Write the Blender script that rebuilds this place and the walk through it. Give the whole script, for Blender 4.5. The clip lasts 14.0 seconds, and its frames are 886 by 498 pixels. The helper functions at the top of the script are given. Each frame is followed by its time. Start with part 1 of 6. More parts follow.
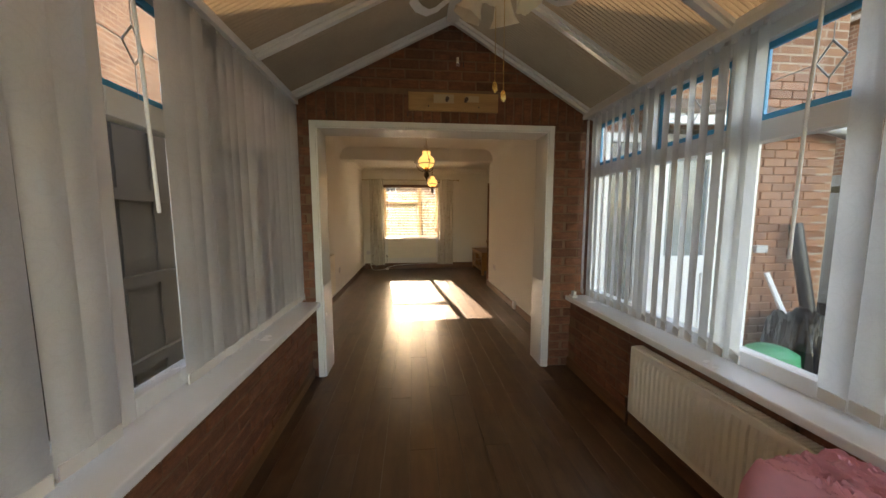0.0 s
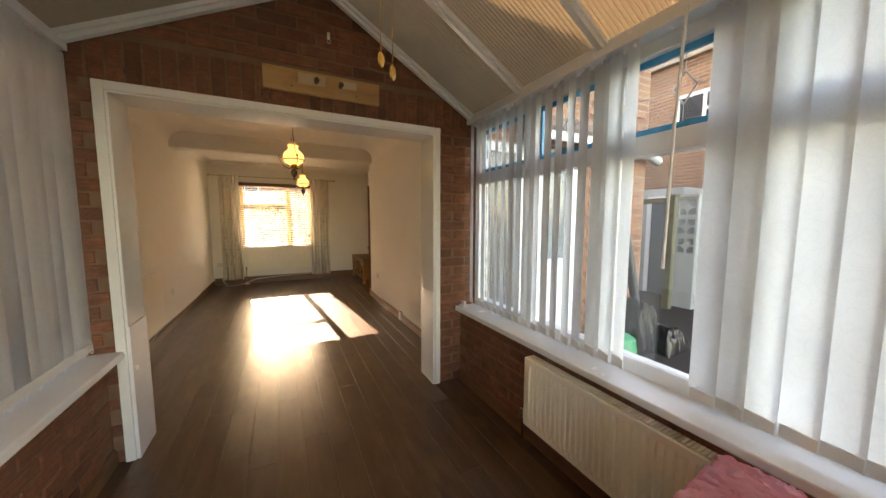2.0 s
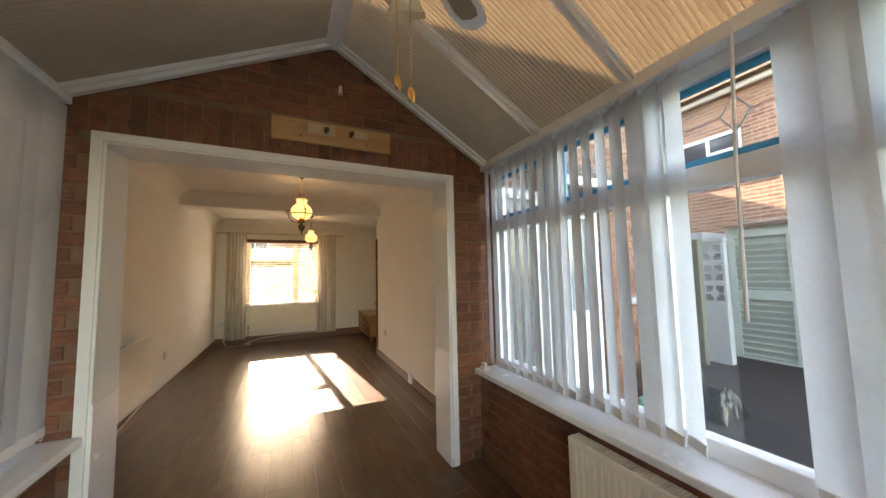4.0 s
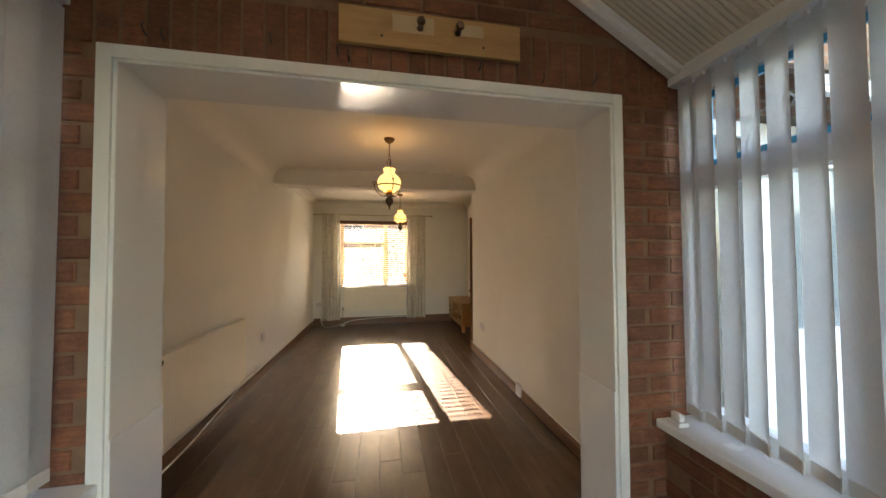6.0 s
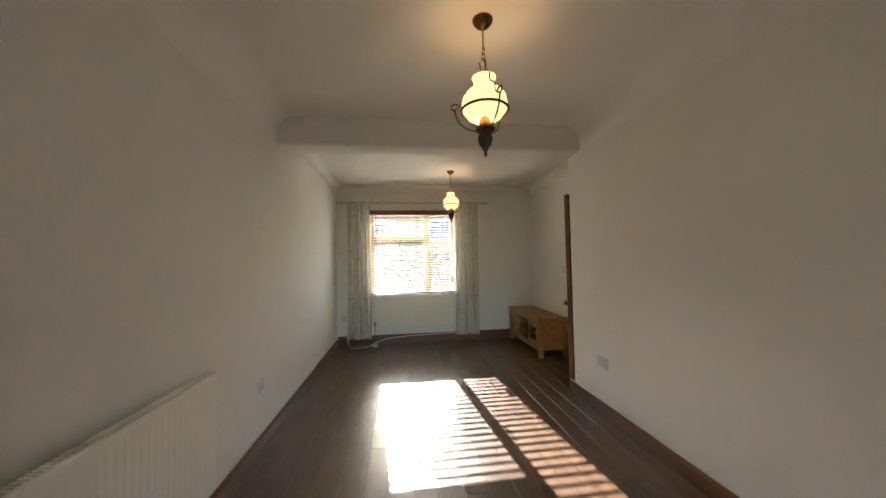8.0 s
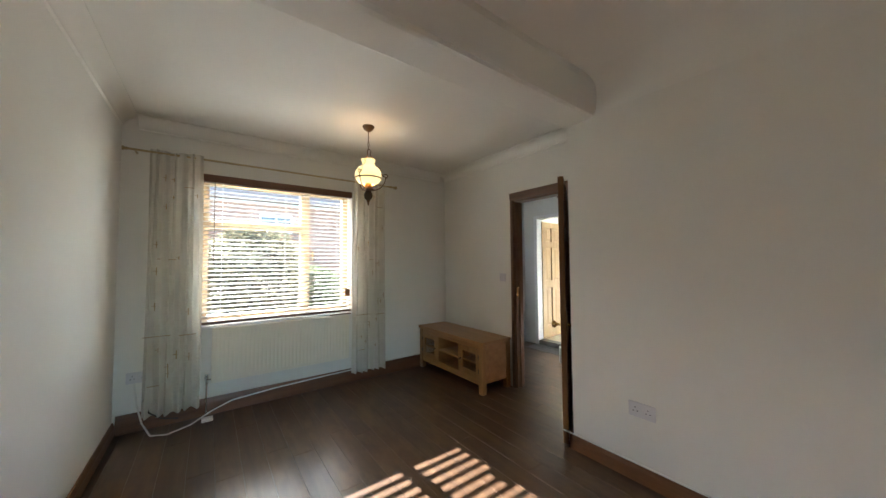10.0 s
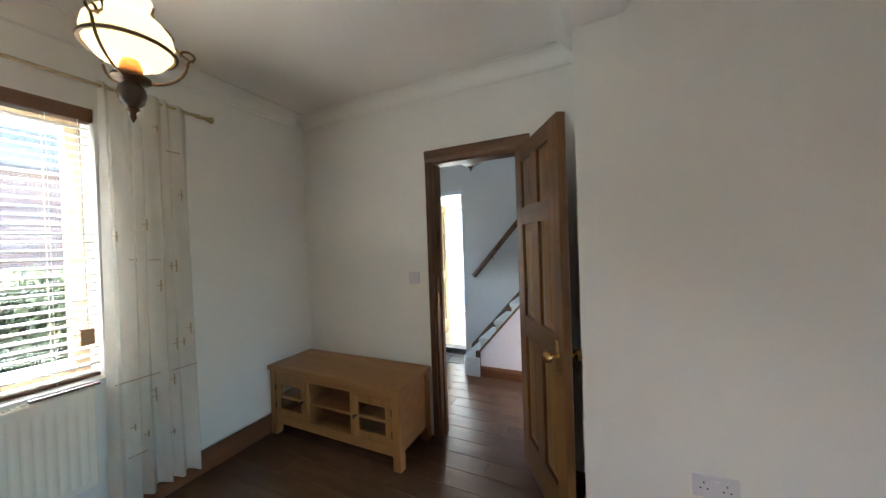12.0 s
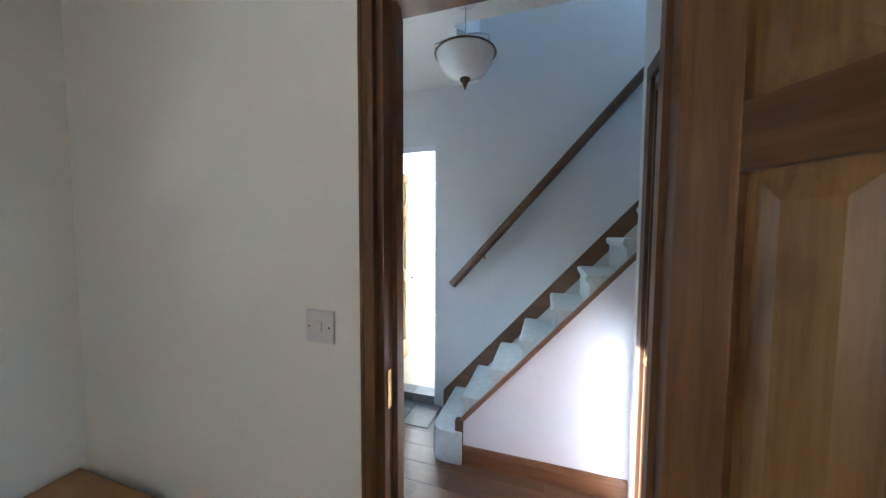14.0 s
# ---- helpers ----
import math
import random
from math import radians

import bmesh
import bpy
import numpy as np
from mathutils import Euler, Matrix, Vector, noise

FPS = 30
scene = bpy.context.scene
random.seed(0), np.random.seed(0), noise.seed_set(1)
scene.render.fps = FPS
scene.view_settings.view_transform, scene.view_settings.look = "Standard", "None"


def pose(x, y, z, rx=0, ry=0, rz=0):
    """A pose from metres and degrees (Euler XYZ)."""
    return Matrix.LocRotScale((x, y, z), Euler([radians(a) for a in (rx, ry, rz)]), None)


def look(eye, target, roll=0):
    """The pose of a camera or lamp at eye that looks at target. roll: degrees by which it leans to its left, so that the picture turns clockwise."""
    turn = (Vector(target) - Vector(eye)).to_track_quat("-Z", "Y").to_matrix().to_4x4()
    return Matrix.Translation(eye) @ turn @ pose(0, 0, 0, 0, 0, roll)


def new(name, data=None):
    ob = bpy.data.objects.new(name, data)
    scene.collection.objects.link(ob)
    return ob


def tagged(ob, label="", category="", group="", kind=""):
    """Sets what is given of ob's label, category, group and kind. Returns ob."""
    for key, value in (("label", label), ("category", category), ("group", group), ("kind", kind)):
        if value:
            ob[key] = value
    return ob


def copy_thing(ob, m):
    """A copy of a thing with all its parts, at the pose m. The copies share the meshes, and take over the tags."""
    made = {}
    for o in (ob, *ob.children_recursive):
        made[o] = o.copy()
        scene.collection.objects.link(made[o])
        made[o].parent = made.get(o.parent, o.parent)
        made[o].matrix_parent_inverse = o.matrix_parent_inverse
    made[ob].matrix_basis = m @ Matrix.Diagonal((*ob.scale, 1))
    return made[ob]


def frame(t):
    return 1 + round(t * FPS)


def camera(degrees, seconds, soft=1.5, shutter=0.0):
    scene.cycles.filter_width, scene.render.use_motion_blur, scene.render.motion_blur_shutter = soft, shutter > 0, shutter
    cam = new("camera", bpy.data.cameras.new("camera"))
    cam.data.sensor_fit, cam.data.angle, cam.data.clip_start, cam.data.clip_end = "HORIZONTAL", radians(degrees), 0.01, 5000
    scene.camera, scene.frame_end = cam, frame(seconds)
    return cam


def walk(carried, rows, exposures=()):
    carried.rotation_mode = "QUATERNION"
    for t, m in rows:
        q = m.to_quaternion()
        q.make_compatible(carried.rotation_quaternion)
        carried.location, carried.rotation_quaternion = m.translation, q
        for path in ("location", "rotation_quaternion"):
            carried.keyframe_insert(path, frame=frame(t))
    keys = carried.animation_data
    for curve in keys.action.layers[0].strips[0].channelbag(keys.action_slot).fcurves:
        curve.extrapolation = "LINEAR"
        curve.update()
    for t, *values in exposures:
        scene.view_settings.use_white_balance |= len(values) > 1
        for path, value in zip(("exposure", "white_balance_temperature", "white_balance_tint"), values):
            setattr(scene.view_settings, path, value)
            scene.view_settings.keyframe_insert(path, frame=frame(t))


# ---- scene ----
cam = camera(108.4, 14.0)
PATH = [
    (0, (1.618, 2.292, 1.326), (1.805, 4.273, 1.125), -0.1),
    (0.5, (1.605, 2.359, 1.351), (1.849, 4.332, 1.132), 0.0),
    (1, (1.587, 2.472, 1.37), (2.463, 4.258, 1.164), 0.6),
    (1.5, (1.611, 2.525, 1.369), (2.501, 4.304, 1.166), 0.5),
    (2, (1.664, 2.618, 1.361), (2.559, 4.397, 1.178), 0.1),
    (2.5, (1.688, 2.739, 1.353), (2.591, 4.521, 1.245), -0.1),
    (4.8, (1.731, 2.98, 1.323), (2.476, 4.82, 1.57), -0.2),
    (5, (1.771, 3.061, 1.302), (2.439, 4.929, 1.551), -0.3),
    (5.5, (1.806, 3.319, 1.318), (2.279, 5.258, 1.453), -0.2),
    (6, (1.756, 3.692, 1.352), (2.126, 5.657, 1.407), -0.3),
    (6.5, (1.745, 4.068, 1.39), (2.029, 6.047, 1.421), 0.3),
    (7, (1.603, 4.504, 1.309), (1.812, 6.493, 1.362), -1.2),
    (7.5, (1.49, 4.851, 1.309), (1.705, 6.838, 1.376), -0.9),
    (7.7, (1.459, 5.028, 1.313), (1.68, 7.015, 1.381), -1.0),
    (9.8, (0.962, 6.81, 1.312), (2.017, 8.507, 1.398), -0.2),
    (10, (0.954, 6.96, 1.32), (2.136, 8.571, 1.404), -0.4),
    (10.5, (0.981, 7.363, 1.385), (2.418, 8.752, 1.447), -0.6),
    (11, (1.027, 7.734, 1.364), (2.625, 8.935, 1.426), -0.4),
    (11.5, (1.217, 7.965, 1.344), (2.951, 8.962, 1.364), -1.2),
    (12, (1.543, 8.225, 1.38), (3.352, 9.077, 1.359), -2.0),
    (12.5, (1.817, 8.485, 1.375), (3.663, 9.253, 1.357), -1.3),
    (13, (2.17, 8.635, 1.341), (4.046, 9.324, 1.281), -1.4),
    (13.5, (2.5, 8.735, 1.351), (4.388, 9.388, 1.257), -1.2),
    (14, (2.9, 8.87, 1.402), (4.799, 9.488, 1.288), 0.3),
]
walk(cam, [(t, look(eye, target, roll)) for t, eye, target, roll in PATH],
     exposures=[(0.0, 3.36, 9500, 20), (1.5, 3.72, 10000, 22), (2.5, 3.95, 9700, 21), (5.0, 3.95, 8000, 19), (6.0, 3.9, 8200, 17), (6.5, 3.87, 8000, 12), (7.0, 3.87, 7200, 9), (9.8, 3.88, 5600, 7), (11.0, 4.13, 5300, 7), (12.0, 4.3, 5150, 7), (13.0, 4.45, 5000, 6), (13.5, 4.5, 5000, 6), (14.0, 4.5, 4800, 7)])

# ---- world, sun and lamps ----
SUN_WAY = Vector((0.105, -1.0, -0.47)).normalized()  # the way the sunlight travels
sky_world = bpy.data.worlds.new("sky_world")
scene.world = sky_world
sky_world.use_nodes = True
wn = sky_world.node_tree.nodes
sky_tex = wn.new("ShaderNodeTexSky")
sky_tex.sky_type = "NISHITA"
sky_tex.sun_disc = False
sky_tex.sun_elevation = math.asin(-SUN_WAY.z)
sky_tex.sun_rotation = math.atan2(-SUN_WAY.x, -SUN_WAY.y)
sky_tex.air_density, sky_tex.dust_density, sky_tex.ozone_density = 1.0, 1.6, 1.0
wn["Background"].inputs["Strength"].default_value = 0.15
sky_world.node_tree.links.new(sky_tex.outputs["Color"], wn["Background"].inputs["Color"])
sun = new("sun", bpy.data.lights.new("sun", "SUN"))
sun.data.energy, sun.data.angle, sun.data.color = 5.0, radians(0.36), (1.0, 0.955, 0.88)
sun.matrix_world = look((0, 0, 30), Vector((0, 0, 30)) + SUN_WAY)


# ---- materials ----
def nodes_of(name):
    m = bpy.data.materials.new(name)
    m.use_nodes = True
    return m, m.node_tree.nodes, m.node_tree.links, m.node_tree.nodes["Principled BSDF"]


def coords(n, l, scale, shuffle=False):
    tc = n.new("ShaderNodeTexCoord")
    mp = n.new("ShaderNodeMapping")
    mp.inputs["Scale"].default_value = scale
    l.new(tc.outputs["Object"], mp.inputs["Vector"])
    if shuffle:
        oi = n.new("ShaderNodeObjectInfo")
        mul = n.new("ShaderNodeMath")
        mul.operation = "MULTIPLY"
        mul.inputs[1].default_value = 37.0
        l.new(oi.outputs["Random"], mul.inputs[0])
        l.new(mul.outputs[0], mp.inputs["Location"])
    return mp.outputs["Vector"]


def noise_tex(n, l, vec, scale, detail=4.0, rough=0.55):
    t = n.new("ShaderNodeTexNoise")
    t.inputs["Scale"].default_value, t.inputs["Detail"].default_value, t.inputs["Roughness"].default_value = scale, detail, rough
    l.new(vec, t.inputs["Vector"])
    return t.outputs["Fac"]


def ramp(n, l, fac, stops):
    r = n.new("ShaderNodeValToRGB")
    while len(r.color_ramp.elements) < len(stops):
        r.color_ramp.elements.new(0.5)
    for e, (p, c) in zip(r.color_ramp.elements, stops):
        e.position, e.color = p, (*c, 1)
    l.new(fac, r.inputs["Fac"])
    return r.outputs["Color"]


def mixed(n, l, fac, a, b, mode="MIX"):
    m = n.new("ShaderNodeMix")
    m.data_type, m.blend_type = "RGBA", mode
    if isinstance(fac, float):
        m.inputs[0].default_value = fac
    else:
        l.new(fac, m.inputs[0])
    for i, v in ((6, a), (7, b)):
        if isinstance(v, tuple):
            m.inputs[i].default_value = (*v, 1)
        else:
            l.new(v, m.inputs[i])
    return m.outputs[2]


def bumped(n, l, b, height, strength, distance=0.004):
    bp = n.new("ShaderNodeBump")
    bp.inputs["Strength"].default_value, bp.inputs["Distance"].default_value = strength, distance
    l.new(height, bp.inputs["Height"])
    l.new(bp.outputs["Normal"], b.inputs["Normal"])


def shade(c, k):
    return tuple(min(1.0, v * k) for v in c)


def plain(name, c, rough=0.5, metal=0.0, vary=0.08, scale=6.0, grain=90.0, bump=0.08, spread=0.0):
    """A surface of one paint, plastic or metal, with faint stains and fine grain."""
    m, n, l, b = nodes_of(name)
    v = coords(n, l, (1, 1, 1), True)
    big = noise_tex(n, l, v, scale, 5)
    fine = noise_tex(n, l, v, grain, 3)
    col = ramp(n, l, big, [(0.3, shade(c, 1 - vary)), (0.7, shade(c, 1 + vary * 0.6))])
    col = mixed(n, l, 0.25, col, ramp(n, l, fine, [(0.3, shade(c, 1 - vary)), (0.7, c)]))
    if spread:
        oi = n.new("ShaderNodeObjectInfo")
        col = mixed(n, l, 1.0, col, ramp(n, l, oi.outputs["Random"], [(0.0, (1 - spread,) * 3), (1.0, (1.0,) * 3)]), "MULTIPLY")
    l.new(col, b.inputs["Base Color"])
    b.inputs["Metallic"].default_value = metal
    rr = n.new("ShaderNodeMapRange")
    rr.inputs["To Min"].default_value, rr.inputs["To Max"].default_value = max(0.02, rough - 0.08), min(1, rough + 0.08)
    l.new(big, rr.inputs["Value"])
    l.new(rr.outputs["Result"], b.inputs["Roughness"])
    bumped(n, l, b, fine, bump, 0.002)
    return m


def wood(name, dark, light, axis=1, rough=0.45, ring=14.0, stretch=14.0, spread=0.2, coat=0.0, knots=0.0):
    """Timber whose grain runs along one axis of the object."""
    m, n, l, b = nodes_of(name)
    sc = [stretch] * 3
    sc[axis] = 0.9
    v = coords(n, l, tuple(sc), True)
    g = noise_tex(n, l, v, ring / 14, 6, 0.6)
    v2 = coords(n, l, tuple(4.0 * s for s in sc), True)
    f = noise_tex(n, l, v2, 2.0, 4, 0.7)
    col = ramp(n, l, g, [(0.33, dark), (0.5, tuple((a + c) / 2 for a, c in zip(dark, light))), (0.67, light)])
    col = mixed(n, l, 0.42, col, ramp(n, l, f, [(0.3, dark), (0.7, light)]))
    if knots:
        sk = [5.0] * 3
        sk[axis] = 2.2
        k = noise_tex(n, l, coords(n, l, tuple(sk), True), 1.0, 3, 0.5)
        col = mixed(n, l, ramp(n, l, k, [(0.62, (0, 0, 0)), (0.74, (knots,) * 3)]), col, shade(dark, 0.55))
    oi = n.new("ShaderNodeObjectInfo")
    col = mixed(n, l, 1.0, col, ramp(n, l, oi.outputs["Random"], [(0.0, (1 - spread,) * 3), (1.0, (1.0,) * 3)]), "MULTIPLY")
    l.new(col, b.inputs["Base Color"])
    rr = n.new("ShaderNodeMapRange")
    rr.inputs["To Min"].default_value, rr.inputs["To Max"].default_value = max(0.03, rough - 0.07), min(1, rough + 0.1)
    l.new(f, rr.inputs["Value"])
    l.new(rr.outputs["Result"], b.inputs["Roughness"])
    b.inputs["Coat Weight"].default_value = coat
    bumped(n, l, b, f, 0.12, 0.0015)
    return m


def brick_mat(name, dark, mid, light):
    """A rough-dragged facing brick: blotches, fine grit and drag lines along its length."""
    m, n, l, b = nodes_of(name)
    v = coords(n, l, (1, 1, 1), True)
    big = noise_tex(n, l, v, 9.0, 6, 0.65)
    fine = noise_tex(n, l, v, 70.0, 4, 0.7)
    drag = noise_tex(n, l, coords(n, l, (9, 9, 70), True), 1.0, 5, 0.65)
    col = ramp(n, l, big, [(0.28, dark), (0.5, mid), (0.74, light)])
    oi = n.new("ShaderNodeObjectInfo")
    per = ramp(n, l, oi.outputs["Random"], [(0.0, (0.5, 0.45, 0.43)), (0.35, (0.9, 0.84, 0.78)), (0.8, (1.0, 1.0, 1.0)), (1.0, (1.0, 0.86, 0.72))])
    col = mixed(n, l, 1.0, col, per, "MULTIPLY")
    col = mixed(n, l, 0.25, col, ramp(n, l, fine, [(0.35, dark), (0.65, light)]))
    col = mixed(n, l, ramp(n, l, drag, [(0.40, (0.4,) * 3), (0.58, (0, 0, 0))]), col, dark)
    l.new(col, b.inputs["Base Color"])
    b.inputs["Roughness"].default_value = 0.62
    bumped(n, l, b, drag, 0.6, 0.006)
    return m


def brick_pattern(name, dark, light, mortar, width=0.225, height=0.075):
    """Far brickwork: the courses are too small to be pieces."""
    m, n, l, b = nodes_of(name)
    tc = n.new("ShaderNodeTexCoord")
    sep, com, add = n.new("ShaderNodeSeparateXYZ"), n.new("ShaderNodeCombineXYZ"), n.new("ShaderNodeMath")
    l.new(tc.outputs["Object"], sep.inputs[0])
    l.new(sep.outputs["X"], add.inputs[0])
    l.new(sep.outputs["Y"], add.inputs[1])
    l.new(add.outputs[0], com.inputs["X"])
    l.new(sep.outputs["Z"], com.inputs["Y"])
    t = n.new("ShaderNodeTexBrick")
    t.inputs["Scale"].default_value = 1.0
    t.inputs["Brick Width"].default_value, t.inputs["Row Height"].default_value, t.inputs["Mortar Size"].default_value = width, height, 0.008
    for key, c in (("Color1", dark), ("Color2", light), ("Mortar", mortar)):
        t.inputs[key].default_value = (*c, 1)
    l.new(com.outputs[0], t.inputs["Vector"])
    big = noise_tex(n, l, coords(n, l, (1, 1, 1)), 1.3, 5)
    col = mixed(n, l, 1.0, t.outputs["Color"], ramp(n, l, big, [(0.3, (0.75, 0.72, 0.7)), (0.7, (1, 1, 1))]), "MULTIPLY")
    l.new(col, b.inputs["Base Color"])
    b.inputs["Roughness"].default_value = 0.85
    bumped(n, l, b, t.outputs["Fac"], -0.5, 0.01)
    return m


def thin(name, c, through_share, rough=0.6, weave=220.0, clear=0.0, pattern=0.0):
    """A thin sheet that lets light through: cloth, blind fabric, plastic."""
    m, n, l, b = nodes_of(name)
    v = coords(n, l, (1, 1, 1), True)
    fine = noise_tex(n, l, v, weave, 2)
    big = noise_tex(n, l, v, 5.0, 4)
    col = mixed(n, l, 0.3, ramp(n, l, big, [(0.3, shade(c, 0.88)), (0.7, c)]), ramp(n, l, fine, [(0.3, shade(c, 0.85)), (0.7, c)]))
    if pattern:
        vo = n.new("ShaderNodeTexVoronoi")
        vo.inputs["Scale"].default_value = 11.0
        l.new(v, vo.inputs["Vector"])
        rings = n.new("ShaderNodeMath")
        rings.operation = "SINE"
        mul = n.new("ShaderNodeMath")
        mul.operation = "MULTIPLY"
        mul.inputs[1].default_value = 26.0
        l.new(vo.outputs["Distance"], mul.inputs[0])
        l.new(mul.outputs[0], rings.inputs[0])
        col = mixed(n, l, 1.0, col, ramp(n, l, rings.outputs[0], [(0.75, (1, 1, 1)), (0.95, (1 - pattern,) * 3)]), "MULTIPLY")
    l.new(col, b.inputs["Base Color"])
    b.inputs["Roughness"].default_value = rough
    bumped(n, l, b, fine, 0.1, 0.001)
    tr = n.new("ShaderNodeBsdfTranslucent")
    l.new(col, tr.inputs["Color"])
    mx = n.new("ShaderNodeMixShader")
    mx.inputs[0].default_value = through_share
    l.new(b.outputs[0], mx.inputs[1])
    l.new(tr.outputs[0], mx.inputs[2])
    last = mx
    if clear:
        tp = n.new("ShaderNodeBsdfTransparent")
        last = n.new("ShaderNodeMixShader")
        last.inputs[0].default_value = clear
        l.new(mx.outputs[0], last.inputs[1])
        l.new(tp.outputs[0], last.inputs[2])
    l.new(last.outputs[0], n["Material Output"].inputs["Surface"])
    return m


def pane_glass(name, tint=(0.95, 0.97, 0.96)):
    m, n, l, b = nodes_of(name)
    n.remove(b)
    tp, gl, lw, pw, mx = (n.new("ShaderNode" + k) for k in ("BsdfTransparent", "BsdfGlossy", "LayerWeight", "MapRange", "MixShader"))
    tp.inputs["Color"].default_value = (*tint, 1)
    gl.inputs["Roughness"].default_value = 0.02
    lw.inputs["Blend"].default_value = 0.18
    pw.inputs["To Min"].default_value, pw.inputs["To Max"].default_value = 0.025, 0.6
    l.new(lw.outputs["Facing"], pw.inputs["Value"])
    l.new(pw.outputs["Result"], mx.inputs[0])
    l.new(tp.outputs[0], mx.inputs[1])
    l.new(gl.outputs[0], mx.inputs[2])
    l.new(mx.outputs[0], n["Material Output"].inputs["Surface"])
    return m


def glowing(name, c, strength):
    m, n, l, b = nodes_of(name)
    b.inputs["Base Color"].default_value = (*c, 1)
    b.inputs["Roughness"].default_value = 0.3
    b.inputs["Emission Color"].default_value = (*c, 1)
    b.inputs["Emission Strength"].default_value = strength
    return m


def floor_wood(name):
    m, n, l, b = nodes_of(name)
    v = coords(n, l, (16, 1.1, 16), True)
    g = noise_tex(n, l, v, 1.0, 6, 0.62)
    f = noise_tex(n, l, coords(n, l, (90, 5, 90), True), 1.0, 4, 0.7)
    blot = noise_tex(n, l, coords(n, l, (7, 2.6, 7), True), 1.0, 3, 0.5)
    dark, light = (0.046, 0.025, 0.013), (0.145, 0.080, 0.042)
    col = ramp(n, l, g, [(0.25, dark), (0.5, (0.094, 0.047, 0.023)), (0.75, light)])
    col = mixed(n, l, 0.18, col, ramp(n, l, f, [(0.3, dark), (0.7, light)]))
    col = mixed(n, l, ramp(n, l, blot, [(0.50, (0, 0, 0)), (0.70, (0.6,) * 3)]), col, (0.045, 0.02, 0.010))
    warm = noise_tex(n, l, coords(n, l, (9, 4, 9), True), 1.0, 4, 0.6)
    col = mixed(n, l, ramp(n, l, warm, [(0.5, (0, 0, 0)), (0.72, (0.55,) * 3)]), col, (0.175, 0.098, 0.046))
    oi = n.new("ShaderNodeObjectInfo")
    col = mixed(n, l, 1.0, col, ramp(n, l, oi.outputs["Random"], [(0.0, (0.86, 0.85, 0.84)), (1.0, (1.0, 1.0, 1.0))]), "MULTIPLY")
    l.new(col, b.inputs["Base Color"])
    scuff = noise_tex(n, l, coords(n, l, (5, 2, 5), True), 1.0, 4, 0.55)
    rr = n.new("ShaderNodeMapRange")
    rr.inputs["To Min"].default_value, rr.inputs["To Max"].default_value = 0.28, 0.36
    b.inputs["Coat Weight"].default_value, b.inputs["Coat Roughness"].default_value = 0.22, 0.19
    l.new(scuff, rr.inputs["Value"])
    l.new(rr.outputs["Result"], b.inputs["Roughness"])
    bumped(n, l, b, f, 0.015, 0.0005)
    return m


def leafy(name, dark, light):
    """Leaves, each of its own tint, that let part of the light through."""
    m, n, l, b = nodes_of(name)
    g = n.new("ShaderNodeNewGeometry")
    col = ramp(n, l, g.outputs["Random Per Island"], [(0.0, dark), (0.6, light), (1.0, shade(light, 1.4))])
    l.new(col, b.inputs["Base Color"])
    b.inputs["Roughness"].default_value = 0.7
    tr, mx = n.new("ShaderNodeBsdfTranslucent"), n.new("ShaderNodeMixShader")
    l.new(col, tr.inputs["Color"])
    mx.inputs[0].default_value = 0.45
    l.new(b.outputs[0], mx.inputs[1])
    l.new(tr.outputs[0], mx.inputs[2])
    l.new(mx.outputs[0], n["Material Output"].inputs["Surface"])
    return m


WALL = plain("warm_white_emulsion", (0.815, 0.805, 0.757), 0.62, vary=0.04, scale=1.6, grain=160, bump=0.12)
CEIL = plain("white_ceiling_paint", (0.835, 0.825, 0.78), 0.7, vary=0.04, scale=1.2, grain=140, bump=0.1)
HALLBLUE = plain("pale_blue_emulsion", (0.68, 0.68, 0.65), 0.6, vary=0.04, scale=1.5, grain=160, bump=0.1)
HALLWHITE = plain("lilac_white_emulsion", (0.74, 0.73, 0.78), 0.6, vary=0.04, scale=1.5, grain=160, bump=0.1)
UPVC = plain("white_plastic", (0.82, 0.83, 0.84), 0.25, vary=0.04, scale=3, bump=0.02)
LINING = plain("white_lining_board", (0.80, 0.80, 0.77), 0.13, vary=0.03, scale=3, bump=0.02)
RADIATOR = plain("cream_radiator_enamel", (0.87, 0.83, 0.71), 0.35, vary=0.04, scale=4, bump=0.03)
CHROME = plain("chrome", (0.75, 0.75, 0.74), 0.2, 1.0)
BRASS = plain("polished_brass", (0.72, 0.50, 0.20), 0.25, 1.0)
BRONZE = plain("dark_antique_brass", (0.16, 0.105, 0.055), 0.42, 0.9, vary=0.25, scale=40)
SOCKET = plain("white_socket_plastic", (0.66, 0.65, 0.67), 0.35, vary=0.02)
# Also paints in shade: socket pin holes and the unlit kitchen.
DARK = plain("dark_plastic_and_shade", (0.03, 0.03, 0.03), 0.5)
MORTAR = plain("brown_mortar", (0.23, 0.135, 0.085), 0.9, vary=0.25, scale=12, bump=0.5)
BRICK = brick_mat("red_brown_brick", (0.10, 0.036, 0.02), (0.245, 0.09, 0.045), (0.36, 0.155, 0.08))
YARDBRICK = brick_pattern("orange_yard_brick", (0.24, 0.10, 0.055), (0.36, 0.18, 0.10), (0.40, 0.33, 0.26))
FARBRICK = brick_pattern("far_house_brick", (0.22, 0.10, 0.06), (0.36, 0.19, 0.115), (0.44, 0.37, 0.30))
FLOOR = floor_wood("brown_laminate")
SKIRT = wood("stained_skirting_timber", (0.10, 0.042, 0.018), (0.24, 0.11, 0.045), 1, 0.38)
SKIRTX = wood("stained_skirting_timber_cross", (0.10, 0.042, 0.018), (0.24, 0.11, 0.045), 0, 0.38)
